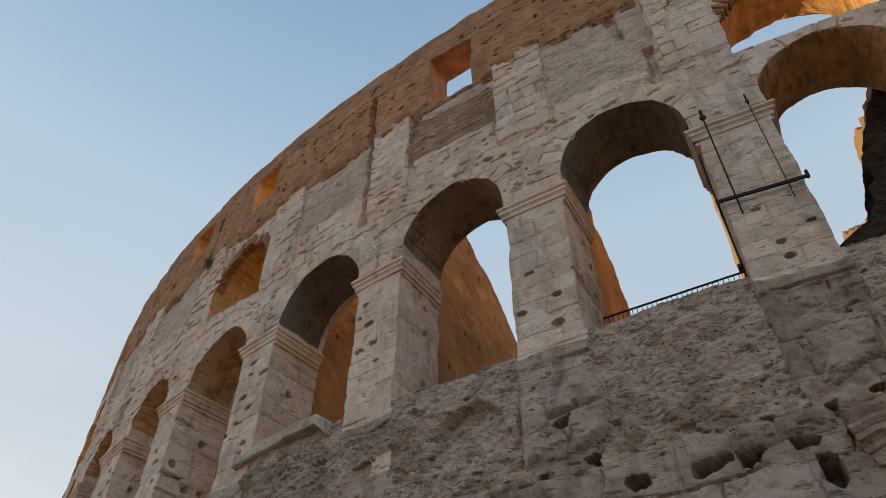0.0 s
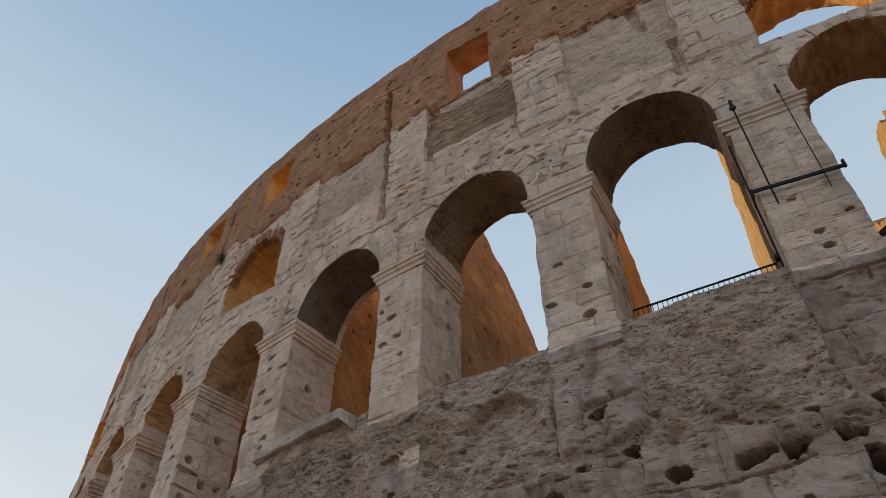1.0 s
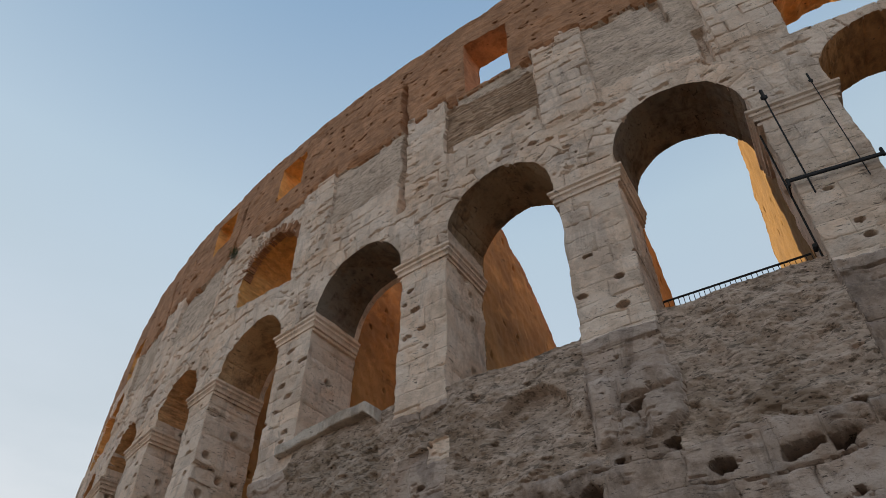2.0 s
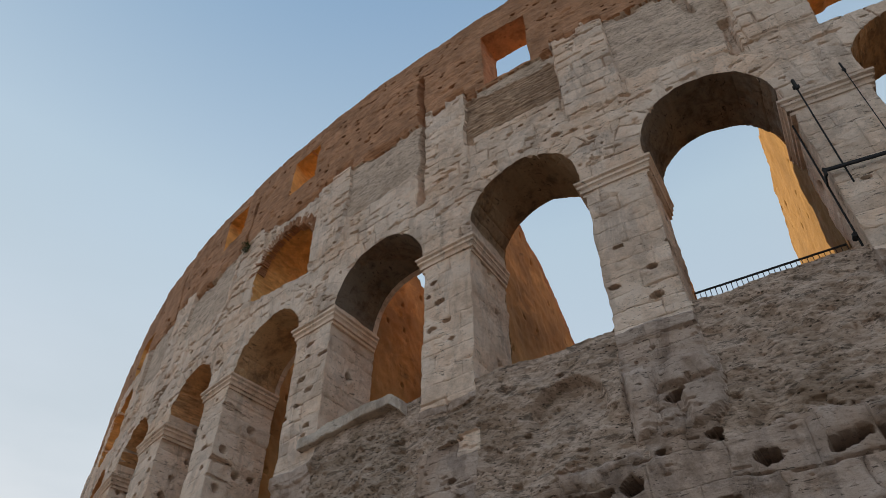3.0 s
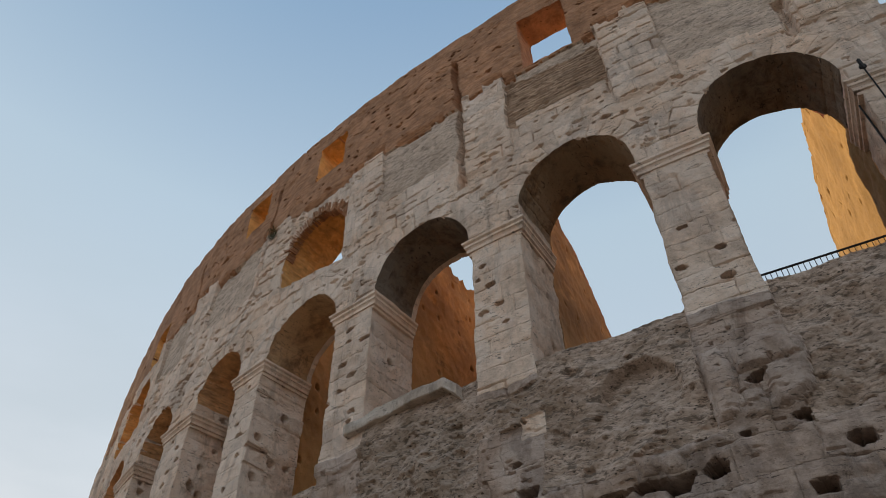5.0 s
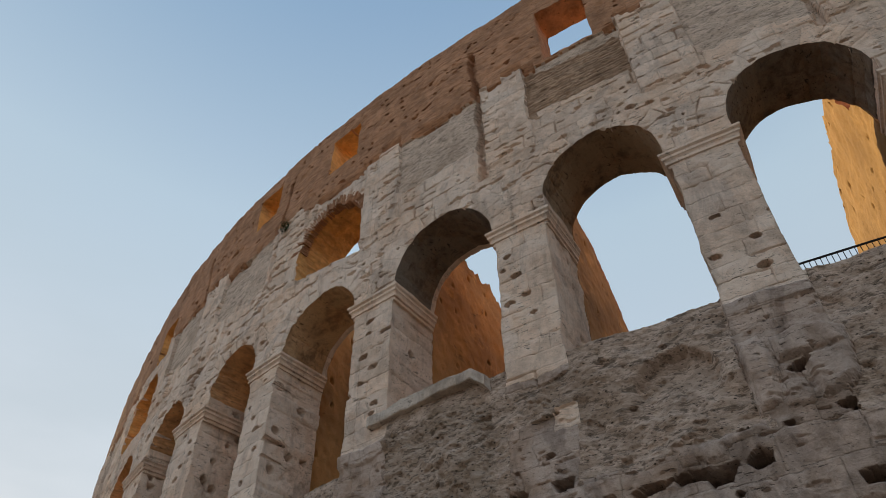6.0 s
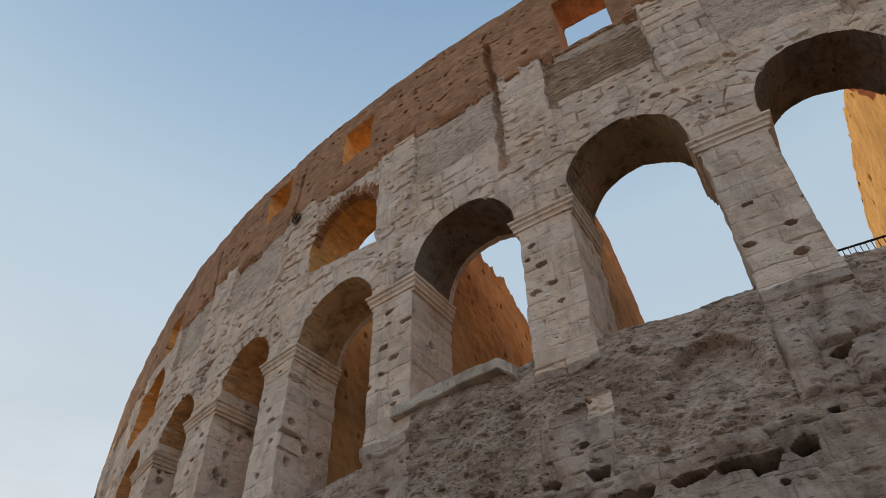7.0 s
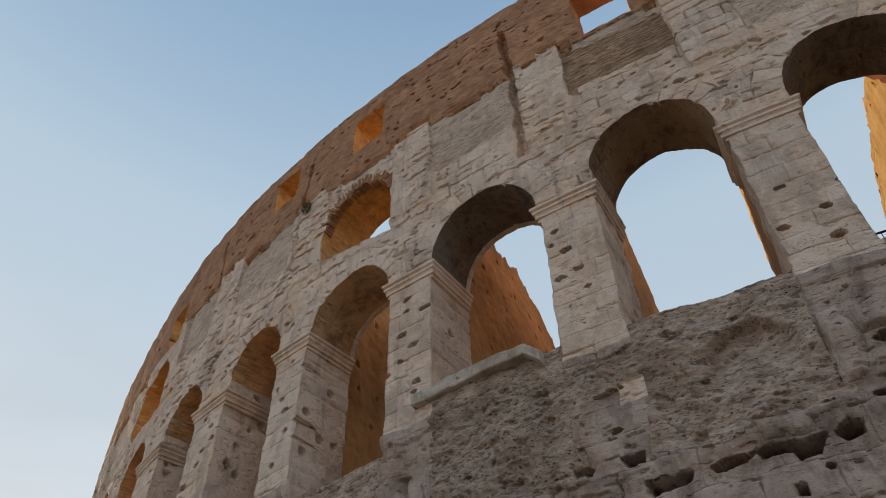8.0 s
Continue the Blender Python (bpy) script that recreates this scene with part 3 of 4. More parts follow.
    lump = lump * (1 - 0.75 * calm)
    con = -0.10 + 0.24 * fbm(u, z, 1.5, 3, 64) + 0.12 * lump + 0.10 * np.abs(fbm(u, z * 1.3, 0.17, 3, 67)) - 0.10 * (1 - calm) * step(fbm(u * 0.6, z, 0.3, 4, 68), 0.3, 0.5)
    cobble = 0.13 * np.abs(fbm(u, z * 1.2, 0.3, 2, 69)) + 0.05 * np.abs(fbm(u, z * 1.2, 0.13, 2, 70))
    con = con + cobble * (kind == 6)
    w = np.where((kind == 0) | (kind == 6), con + 0.06 + 0.06 * (k == 1) * step(u, 6.5, 7.0) - 0.03 * (k == -1) + 0.03 * step(1.8 - np.abs(u - 5.1), 0.0, 0.8), w)
    w = np.where(kind == 5, -0.07 + 0.06 * fbm(u, z, 1.2, 3, 66) + 0.08 * lump, w)
    w = np.where(kind == 2, 0.03 + 0.07 * rag + 0.03 * fine - 0.05 * step(fbm(u * 0.3, z, 0.3, 4, 36), 0.38, 0.55), w)
    w = np.where(kind == 3, -0.07 + 0.05 * fine + 0.04 * np.sin(z * 42 + 3 * rag) + 0.10 * step(z, 27.4, 28.1), w)
    # bricks fallen out along the foot of the attic and round the panels
    foot = np.exp(-((z - attic) / 0.22) ** 2) * step(fbm(u, z, 0.8, 4, 37), -0.08, 0.06) * (u > -6.2) * (np.abs(u - 1.9) > 1.5)
    w = w - 0.20 * foot - 0.12 * (kind == 2) * step(fbm(u * 0.35, z, 0.2, 3, 38), 0.50, 0.56)
    # pilaster stumps, ledges and the torn cornice of the order below
    w = w + 0.10 * (np.abs(pu) < 1.04) * step(z, 23.3, 23.5) * (kind == 1) * step(28.9, z, z + 0.1)
    w = w + 0.11 * (np.abs(pu) < 1.15) * step(z - 13.15 - 0.15 * rag, 0.0, 0.12) * step(SILL - 0.25 + 0.1 * rag - z, 0.0, 0.15) * (kind != 0) * (pk != 0)
    stump = step(1.12 + 0.1 * rag - np.abs(pu), 0.0, 0.14) * step(12.4 + 0.25 * rag - 0.3 * np.abs(pu) - z, 0.0, 0.22) * (pk > 0) * (kind == 4)
    w = w + stump * np.where(stump > 0, 0.30 - 0.16 * pu * pu + 0.1 * rag - 0.22 * np.exp(-((pu + 0.12) / 0.12) ** 2) * (z < 11.9), 0)
    cornice = np.exp(-(((z - 10.05 - 0.2 * vnoise(u / 2.3, 3)) / 0.30) ** 4)) * step(fbm(u, z * 0.3, 1.7, 2, 71), -0.45, 0.1)
    w = w + np.where((u > -7) & (u < 6.2), 0.08, 0.22) * cornice
    w = w - 0.20 * step(u, -1.6, -3.2) * step(z, 10.9, 9.9)
    for c0, c1, z0, z1, hw, cd in CHASES:
        line = c0 + (c1 - c0) * np.clip((z - z0) / (z1 - z0), 0, 1)
        line = line + 0.14 * fbm(z, z * 0 + c0, 0.7, 3, 13)
        wide = hw * (0.9 + 0.7 * fbm(z, z * 0 + c0, 0.5, 2, 14))
        w = w - cd * step(wide - np.abs(u - line) + 0.16 * rag, -0.04, 0.05) * step(z, z0, z0 + 0.25) * step(-z, -z1, 0.15 - z1)
    w = w - 0.36 * step(-np.hypot((u - 1.35) / 1.0, (z - 12.0) / 0.95) + 0.2 * rag, -1.08, -0.88) * step(z, 10.9, 12.7)
    w = w + proud
    for pts, deep in CLEFTS_WEST + CLEFTS_EAST:
        w = w - 1.6 * deep * step(near_outline(u + 0.10 * rag, z + 0.08 * fine, pts), -0.03, 0.05)
    for pu_, pz_, pr_, pd_ in PITS:
        near = (np.abs(u - pu_) < 3 * pr_) & (np.abs(z - pz_) < 3 * pr_)
        if near.any():
            d = np.hypot(u[near] - pu_, (z[near] - pz_) * 1.8) / (1.12 * pr_) + 0.6 * fine[near] + 0.25 * rag[near]
            w[near] -= min(4.0 * pd_, 0.9) * step(-d, -1.04, -0.90) * ((kind[near] != 0) & (kind[near] != 5) & (kind[near] != 6))
    for cu, cz, cw, ch, cd in CAVES:
        near = (np.abs(u - cu) < 1.6 * cw) & (np.abs(z - cz) < 2.2 * ch)
        if near.any():
            d = ((u[near] - cu) / cw) ** 2 + ((z[near] - cz) / ch) ** 2 + 1.5 * rag[near] + 1.5 * fine[near]
            w[near] -= min(2.2 * cd, 0.6) * step(-d, -1.12, -0.88)
    return w, label, kind


def mesh_of(name, verts, faces, smooth=True, crisp=False):
    me = bpy.data.meshes.new(name)
    me.vertices.add(len(verts))
    me.vertices.foreach_set("co", np.asarray(verts, np.float32).ravel())
    faces = np.asarray(faces, np.int32)
    me.loops.add(faces.size)
    me.loops.foreach_set("vertex_index", faces.ravel())
    me.polygons.add(len(faces))
    me.polygons.foreach_set("loop_start", np.arange(0, faces.size, faces.shape[1], dtype=np.int32))
    flags = np.full(len(faces), smooth)
    if smooth:
        # crisp edges where a face stands far off its neighbours' run: broken arrises, joints, holes
        co = np.asarray(verts, float)
        n = np.cross(co[faces[:, 2]] - co[faces[:, 0]], co[faces[:, 3]] - co[faces[:, 1]])
        n /= np.linalg.norm(n, axis=1, keepdims=True) + 1e-12
        if crisp:
            out = np.stack([co[faces[:, 0], 0] - CX, co[faces[:, 0], 1] - CY, np.zeros(len(faces))], -1)
            out /= np.linalg.norm(out, axis=1, keepdims=True)
            flags &= np.abs((n * out).sum(1)) > 0.62
    me.polygons.foreach_set("use_smooth", flags)
    me.update(calc_edges=True)
    me.validate()
    return me


def solid_part(name, verts, faces, material, parent, label="", smooth=True, crisp=False):
    me = mesh_of(name, verts, faces, smooth, crisp)
    me.materials.append(material)
    ob = new(name, me)
    ob.parent = parent
    if label:
        tagged(ob, label)
    return ob


def nearest(loop, u, z):
    """Nearest point of a closed outline and whether the place lies inside it."""
    a, b = loop, np.roll(loop, -1, 0)
    best = np.full(u.shape, 1e9)
    bu, bz = u.copy(), z.copy()
    inside = np.zeros(u.shape, bool)
    for (u0, z0), (u1, z1) in zip(a, b):
        l2 = (u1 - u0) ** 2 + (z1 - z0) ** 2 + 1e-12
        t = np.clip(((u - u0) * (u1 - u0) + (z - z0) * (z1 - z0)) / l2, 0, 1)
        qu, qz = u0 + t * (u1 - u0), z0 + t * (z1 - z0)
        d = np.hypot(u - qu, z - qz)
        m = d < best
        best[m], bu[m], bz[m] = d[m], qu[m], qz[m]
        if z0 != z1:
            cross = ((z0 > z) != (z1 > z)) & (u < u0 + (z - z0) * (u1 - u0) / (z1 - z0))
            inside ^= cross
    return best, bu, bz, inside


def skyline(u):
    """Top of the wall: a nearly level brick attic, a little higher where the stone stands to the top."""
    u = np.asarray(u, float)
    return np.interp(u, [-6, 0, 4, 8, 13, 17, 21, 24, 28, 60], [35.0, 34.45, 34.15, 34.05, 33.9, 33.75, 33.5, 33.35, 33.35, 33.4]) + 0.10 * fbm(u, u * 0, 1.2, 4, 90)


def sheet(u0, u1, z0, z1, cell, back=False):
    """A cut sheet of the wall's face: places along it and faces, with the openings left out and their edges followed."""
    nu, nz = max(2, round((u1 - u0) / cell)), max(2, round((z1 - z0) / cell))
    gu, gz = np.meshgrid(np.linspace(u0, u1, nu + 1), np.linspace(z0, z1, nz + 1), indexing="ij")
    cu, cz = (gu[:-1, :-1] + gu[1:, 1:]) / 2, (gz[:-1, :-1] + gz[1:, 1:]) / 2
    keep = np.ones(cu.shape, bool)
    gu2, gz2 = gu.copy(), gz.copy()
    gz2 = np.minimum(gz2, skyline(gu))
    keep &= cz < skyline(cu) + cell * 0.5
    for loop, nor, _, sort, num in OPENINGS:
        if back:
            loop = loop + FLARE.get((sort, num), 0.0) * nor
        lo, hi = loop.min(0) - 2 * cell, loop.max(0) + 2 * cell
        i0, i1 = np.searchsorted(gu[:, 0], [lo[0], hi[0]])
        j0, j1 = np.searchsorted(gz[0], [lo[1], hi[1]])
        if i1 - i0 < 2 or j1 - j0 < 2:
            continue
        s = (slice(max(i0, 0), min(i1, nu + 1)), slice(max(j0, 0), min(j1, nz + 1)))
        d, bu, bz, _ = nearest(loop, gu[s].ravel(), gz[s].ravel())
        m = (d < cell * 0.71).reshape(gu[s].shape)
        vu, vz = gu2[s], gz2[s]
        vu[m], vz[m] = bu.reshape(m.shape)[m], bz.reshape(m.shape)[m]
        sc = (slice(s[0].start, min(s[0].stop, nu)), slice(s[1].start, min(s[1].stop, nz)))
        _, _, _, ins = nearest(loop, cu[sc].ravel(), cz[sc].ravel())
        keep[sc] &= ~ins.reshape(cu[sc].shape)
    idx = np.arange(gu.size).reshape(gu.shape)
    quads = np.stack([idx[:-1, :-1], idx[:-1, 1:], idx[1:, 1:], idx[1:, :-1]], -1)[keep]
    return gu2.ravel(), gz2.ravel(), quads, cu[keep], cz[keep]


def compact(verts, faces):
    used, inv = np.unique(faces, return_inverse=True)
    return verts[used], inv.reshape(faces.shape)


def with_skirt(u, z, w, faces, depth):
    """Adds side faces running into the wall, so that a stone has thickness."""
    used, inv = np.unique(faces, return_inverse=True)
    f = inv.reshape(faces.shape)
    u, z, w = u[used], z[used], w[used]
    e = np.concatenate([np.stack([f[:, a], f[:, (a + 1) % 4]], -1) for a in range(4)])
    key = np.sort(e, 1)
    code = key[:, 0].astype(np.int64) * len(used) + key[:, 1]
    _, first, count = np.unique(code, return_index=True, return_counts=True)
    rim = e[first[count == 1]]
    n = len(used)
    verts = np.concatenate([place(u, z, w), place(u + 0.05 * (u.mean() - u), z + 0.05 * (z.mean() - z), w - depth)])
    return verts, np.concatenate([f, np.stack([rim[:, 1], rim[:, 0], rim[:, 0] + n, rim[:, 1] + n], -1)])


wall = tagged(new("wall_outer"), "curved weathered travertine arcade wall with brick attic", "wall", kind="structure")
KIND_MAT = {0: RUBBLE, 1: STONE, 2: BRICK, 3: BRICK_GREY, 4: STONE_LOW, 5: RUBBLE_PALE, 6: RUBBLE_GREY}
SEAM = (11.43, 29.8)


def runs(quads, ids, mask):
    """The faces under the mask, block by block, in the order of their numbers."""
    order = np.argsort(ids[mask], kind="stable")
    qs, ls = quads[mask][order], ids[mask][order]
    return np.split(qs, np.flatnonzero(np.diff(ls)) + 1) if len(ls) else []


def face_of_wall():
    far_parts, blocks = {}, {}
    for u0, u1, cell in ((U_MIN, SEAM[0], 0.04), (SEAM[0], SEAM[1], 0.052), (SEAM[1], U_MAX, 0.11)):
        gu, gz, quads, cu, cz = sheet(u0, u1, Z_MIN, TOP + 1.6, cell)
        w, _, _ = field(gu, gz)
        _, label, kind = field(cu, cz)
        stone = (kind == 1) | (kind == 4)
        near = stone & (cu > -9.2) & (cu < 8.4) & (cz < 25.2)
        for kd, name, tag in ((0, "rubble_core", "rough brown Roman concrete under the arches"), (6, "cobbled_core", "dark grey cobbled concrete"), (2, "brick_facing", "worn reddish-brown brick attic"), (3, "brick_patch", "grey coursed brick patch"), (5, "infill_panel", "pale grey concrete infill")):
            m = kind == kd
            if m.any():
                far_parts.setdefault((kd, name, tag), []).append((gu, gz, w, quads[m]))
        ids = label * 10 + kind
        for kd, name, tag in ((1, "ashlar", "pale weathered travertine blocks"), (4, "worn_ashlar", "worn brown-grey travertine blocks")):
            for qs in runs(quads, ids, (kind == kd) & ~near):
                blocks.setdefault((kd, name, tag), []).append(with_skirt(gu, gz, w, qs, 0.1))
        for lab, qs in zip(np.unique(ids[near]), runs(quads, ids, near)):
            v, f = with_skirt(gu, gz, w, qs, 0.12)
            name = "stone" if lab >= 3000000 else "voussoir" if lab >= 2000000 else ("pier_block" if lab >= 1000000 else "block")
            solid_part(name, v, f, KIND_MAT[int(lab % 10)], wall, crisp=True)
    for (kd, name, tag), made in blocks.items():
        starts = np.cumsum([0] + [len(v) for v, _ in made])
        tagged(solid_part(name, np.concatenate([v for v, _ in made]), np.concatenate([f + n for (_, f), n in zip(made, starts)]), KIND_MAT[kd], wall, tag, crisp=True), kind="stuff")
    for (kd, name, tag), pieces in far_parts.items():
        vs, fs, n = [], [], 0
        for gu, gz, w, q in pieces:
            used, inv = np.unique(q, return_inverse=True)
            vs.append(place(gu[used], gz[used], w[used]))
            fs.append(inv.reshape(q.shape) + n)
            n += len(used)
        if n:
            tagged(solid_part(name, np.concatenate(vs), np.concatenate(fs), KIND_MAT[kd], wall, tag, crisp=True), kind="stuff")


def inner_depth(z):
    return np.where(np.asarray(z) < ATTIC - 0.2, DEEP, DEEP_ATTIC)


def back_of_wall():
    gu, gz, quads, cu, cz = sheet(U_MIN, U_MAX, Z_MIN, TOP + 1.6, 0.2, True)
    w = inner_depth(gz) + 0.08 * fbm(gu, gz, 1.0, 3, 101)
    v, f = compact(place(gu, gz, w), quads[:, ::-1])
    solid_part("inner_face", v, f, ORANGE, wall, "orange-brown brick inner face")
    u = np.arange(U_MIN, U_MAX, 0.12)
    s = np.linspace(0, 1, 9)
    top = skyline(u)
    wf, _, _ = field(u, top)
    gw = wf[:, None] * (1 - s) + inner_depth(top)[:, None] * s
    gz = top[:, None] + 0.06 * fbm(u[:, None], gw, 0.4, 3, 103) * np.sin(s * math.pi)
    solid_part("wall_top", place(u[:, None], gz, gw).reshape(-1, 3), grid_faces(len(u), 9), BRICK, wall)


def grid_faces(n, m, wrap=False):
    idx = np.arange(n * m).reshape(n, m)
    if wrap:
        idx = np.concatenate([idx, idx[:1]])
    return np.stack([idx[:-1, :-1], idx[1:, :-1], idx[1:, 1:], idx[:-1, 1:]], -1).reshape(-1, 4)


RING = 47


def reveals():
    """The thickness of the wall inside each opening: jamb stones and arch soffits, or brick cheeks."""
    for loop, nor, deep, kind, i in OPENINGS:
        wrap = kind == "window"
        n = len(loop)
        near = kind == "arch" and -2 <= i <= 4
        m = 52 if near else 36
        s = np.linspace(0, 1, m) ** 1.15
        wf, _, _ = field(loop[:, 0], loop[:, 1])
        back = inner_depth(loop[:, 1]) if kind != "arch" else np.full(n, deep)
        gw = wf[:, None] * (1 - s) + back[:, None] * s
        arc = np.arange(n) * 0.06
        ground = 0.06 * fbm(arc[:, None], gw, 0.5, 4, 120 + i) + 0.03 * fbm(arc[:, None], gw, 0.12, 3, 130 + i)
        if kind == "arch":
            c = np.searchsorted(COURSES, loop[:, 1]) - 1
            th = np.arctan2(loop[:, 1] - spring_of(i), loop[:, 0] - centre(i))
            side = loop[:, 1] < spring_of(i)
            q = th * 13 / math.pi
            lab = np.where(side, c + np.where(loop[:, 0] > centre(i), 0, 200), 1000 + np.floor(q).astype(int))
            dj = np.where(side, np.minimum(loop[:, 1] - COURSES[c], COURSES[c + 1] - loop[:, 1]), np.abs(q - np.round(q)) * 0.48)
            ground += ((0.012 + 0.03 * (hashed(lab, i, 6) > 0.7)) * np.exp(-(dj / 0.03) ** 2) - np.where(side, 0.035, 0.02) * (hashed(lab, i, 3) - 0.5))[:, None]
            mid = -1.05 + 0.5 * (hashed(lab, i, 4) - 0.5)
            ground += (0.035 * np.exp(-((gw - mid[:, None]) / 0.03) ** 2)) * side[:, None]
            for _ in range(16):
                pz, pw, pr = rng.uniform(14.6, 20.4), rng.uniform(-1.9, -0.25), rng.uniform(0.08, 0.17)
                sd = rng.random() < 0.5
                d = np.hypot(loop[:, 1][:, None] - pz, gw - pw) / pr
                hit = (side & ((loop[:, 0] > centre(i)) == sd))[:, None]
                ground += 0.5 * step(-d - 0.25 * fbm(loop[:, 1][:, None], gw, 0.2, 2, 140), -1.05, -0.9) * hit
        ground *= step(s, 0.0, 0.12)[None, :]
        if near and i in (1, 2):
            ground -= 0.04 * (np.arange(m) > RING)[None, :] * (loop[:, 1] > 19.7)[:, None]
        ground += FLARE.get((kind, i), 0.0) * s[None, :]
        u = loop[:, 0][:, None] + nor[:, 0][:, None] * ground
        z = loop[:, 1][:, None] + nor[:, 1][:, None] * ground
        verts = place(u, z, gw).reshape(-1, 3)
        idx = np.arange(n * m).reshape(n, m)
        if near:
            cuts = np.flatnonzero(np.diff(lab)) + 1
            ringed = i in (1, 2)
            for a, b in zip(np.concatenate([[0], cuts]), np.concatenate([cuts, [n - 1]])):
                if b <= a:
                    continue
                top = lab[a] >= 1000
                q = grid_faces(n, m).reshape(n - 1, m - 1, 4)[a:b]
                if ringed and top:
                    solid_part("ring_stone", *compact(verts, q[:, RING:].reshape(-1, 4)), STONE, wall)
                    q = q[:, :RING]
                v, f = compact(verts, q.reshape(-1, 4))
                # Each arch's soffit colour carries its own shade or bounced sunlight.
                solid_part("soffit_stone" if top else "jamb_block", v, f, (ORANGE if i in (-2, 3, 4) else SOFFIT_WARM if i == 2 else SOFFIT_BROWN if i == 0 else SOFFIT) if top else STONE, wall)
        else:
            # VAULT and ORANGE hold bounced sunlight in their colour; BRICK does not.
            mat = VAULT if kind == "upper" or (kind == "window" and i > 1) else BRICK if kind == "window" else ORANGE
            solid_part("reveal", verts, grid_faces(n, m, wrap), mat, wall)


def sills():
    for i in range(-3, 8):
        u = np.linspace(centre(i) - half_of(i) - 0.15, centre(i) + half_of(i) + 0.15, 50)
        s = np.linspace(0, 1, 24)
        base = float(sill_of(i))
        wf, _, _ = field(u, np.full(50, base - 0.02))
        gw = (wf[:, None] - 0.02) * (1 - s) - 2.3 * s
        gz = base - 0.03 + 0.75 * step(s, 0.0, 0.8)[None, :] + 0.09 * fbm(u[:, None], gw, 0.5, 4, 150 + i) * step(s, 0, 0.2)
        solid_part("sill", place(u[:, None], gz, gw).reshape(-1, 3), grid_faces(50, 24), RUBBLE, wall, "rough concrete sill")


def imposts():
    """Moulded cap round three sides of each pier."""
    prof = [(-0.14, 19.36), (0.02, 19.36), (0.02, 19.46), (-0.005, 19.465), (-0.005, 19.50), (0.055, 19.51), (0.06, 19.59), (0.035, 19.60), (0.05, 19.65), (0.10, 19.70), (0.14, 19.715), (0.14, 19.80), (0.10, 19.81), (0.115, 19.84), (0.19, 19.88), (0.21, 19.89), (0.21, 19.98), (-0.14, 20.05)]
    prof = [(0.8 * o - 0.03 * (o < 0.03), z - 0.12) for o, z in prof]
    for i in range(-3, 8):
        if i == 7:
            continue
        c = pier_mid(i)
        h = c - centre(i) - half_of(i)
        path = [(c - h, w) for w in np.arange(-2.25, 0.0, 0.12)] + [(c + x, 0.0) for x in np.linspace(-h, h, 20)] + [(c + h, w) for w in np.arange(-0.001, -2.25, -0.12)]
        n = len(path)
        nj = n - 20
        rows = []
        for q, (pu, pw) in enumerate(path):
            ou = -1.0 if pu <= c - h + 1e-6 else (1.0 if pu >= c + h - 1e-6 else 0.0)
            ow = 1.0 if pw >= -0.002 else 0.0
            wear = 0.014 * float(fbm(q * 0.12, i * 3.3, 0.4, 3, 160)) - 0.12 * max(0.0, float(vnoise(q * 0.4, i * 5.1, 166)) - 0.30)
            rows.append([(pu + ou * (o + wear * (o > 0.1)), z + 0.3 * wear, pw + ow * (o + wear * (o > 0.1))) for o, z in prof])
        a = np.array(rows)
        ob = solid_part("impost", place(a[..., 0], a[..., 1], a[..., 2]).reshape(-1, 3), grid_faces(n, len(prof))[:, ::-1], STONE, wall, "moulded travertine impost", smooth=False)


def putlogs(w, z, num):
    """Square scaffold holes in loose rows: 1 and more inside, 0 outside."""
    r = np.floor(z / 1.25)
    x = w + 0.5 * hashed(r, num, 1)
    c = np.floor(x / 1.15)
    cu, cz = (c + 0.3 + 0.4 * hashed(c, r, num, 2)) * 1.15, (r + 0.3 + 0.4 * hashed(c, r, num, 3)) * 1.25
    size = 0.05 + 0.05 * hashed(c, r, num, 5)
    return 3.0 * (np.maximum(np.abs(x - cu), np.abs(z - cz)) < size) * (hashed(c, r, num, 4) > 0.55)


def brick_fringe(uc, half, spring, seed, count, a0, a1):
    """The broken edge of a brick relieving arch: thin bricks on end, fanned round an opening."""
    r = random.Random(seed)
    faces = [(0, 1, 3, 2), (4, 6, 7, 5), (0, 4, 5, 1), (2, 3, 7, 6), (0, 2, 6, 4), (1, 5, 7, 3)]
    for k in range(count):
        th = radians(a0 + (a1 - a0) * (k + r.uniform(-0.2, 0.2)) / count)
        r0, r1 = half + r.uniform(-0.10, 0.10), half + r.uniform(0.28, 0.62)
        front, back = r.uniform(0.0, 0.10), -0.35
        t = r.uniform(0.024, 0.034)
        v = [place(uc + rad * math.cos(th) - sg * t * math.sin(th), spring + rad * math.sin(th) + sg * t * math.cos(th), w) for rad in (r0, r1) for sg in (-1, 1) for w in (back, front)]
        solid_part("brick", np.array(v), faces, BRICK, wall, smooth=False)


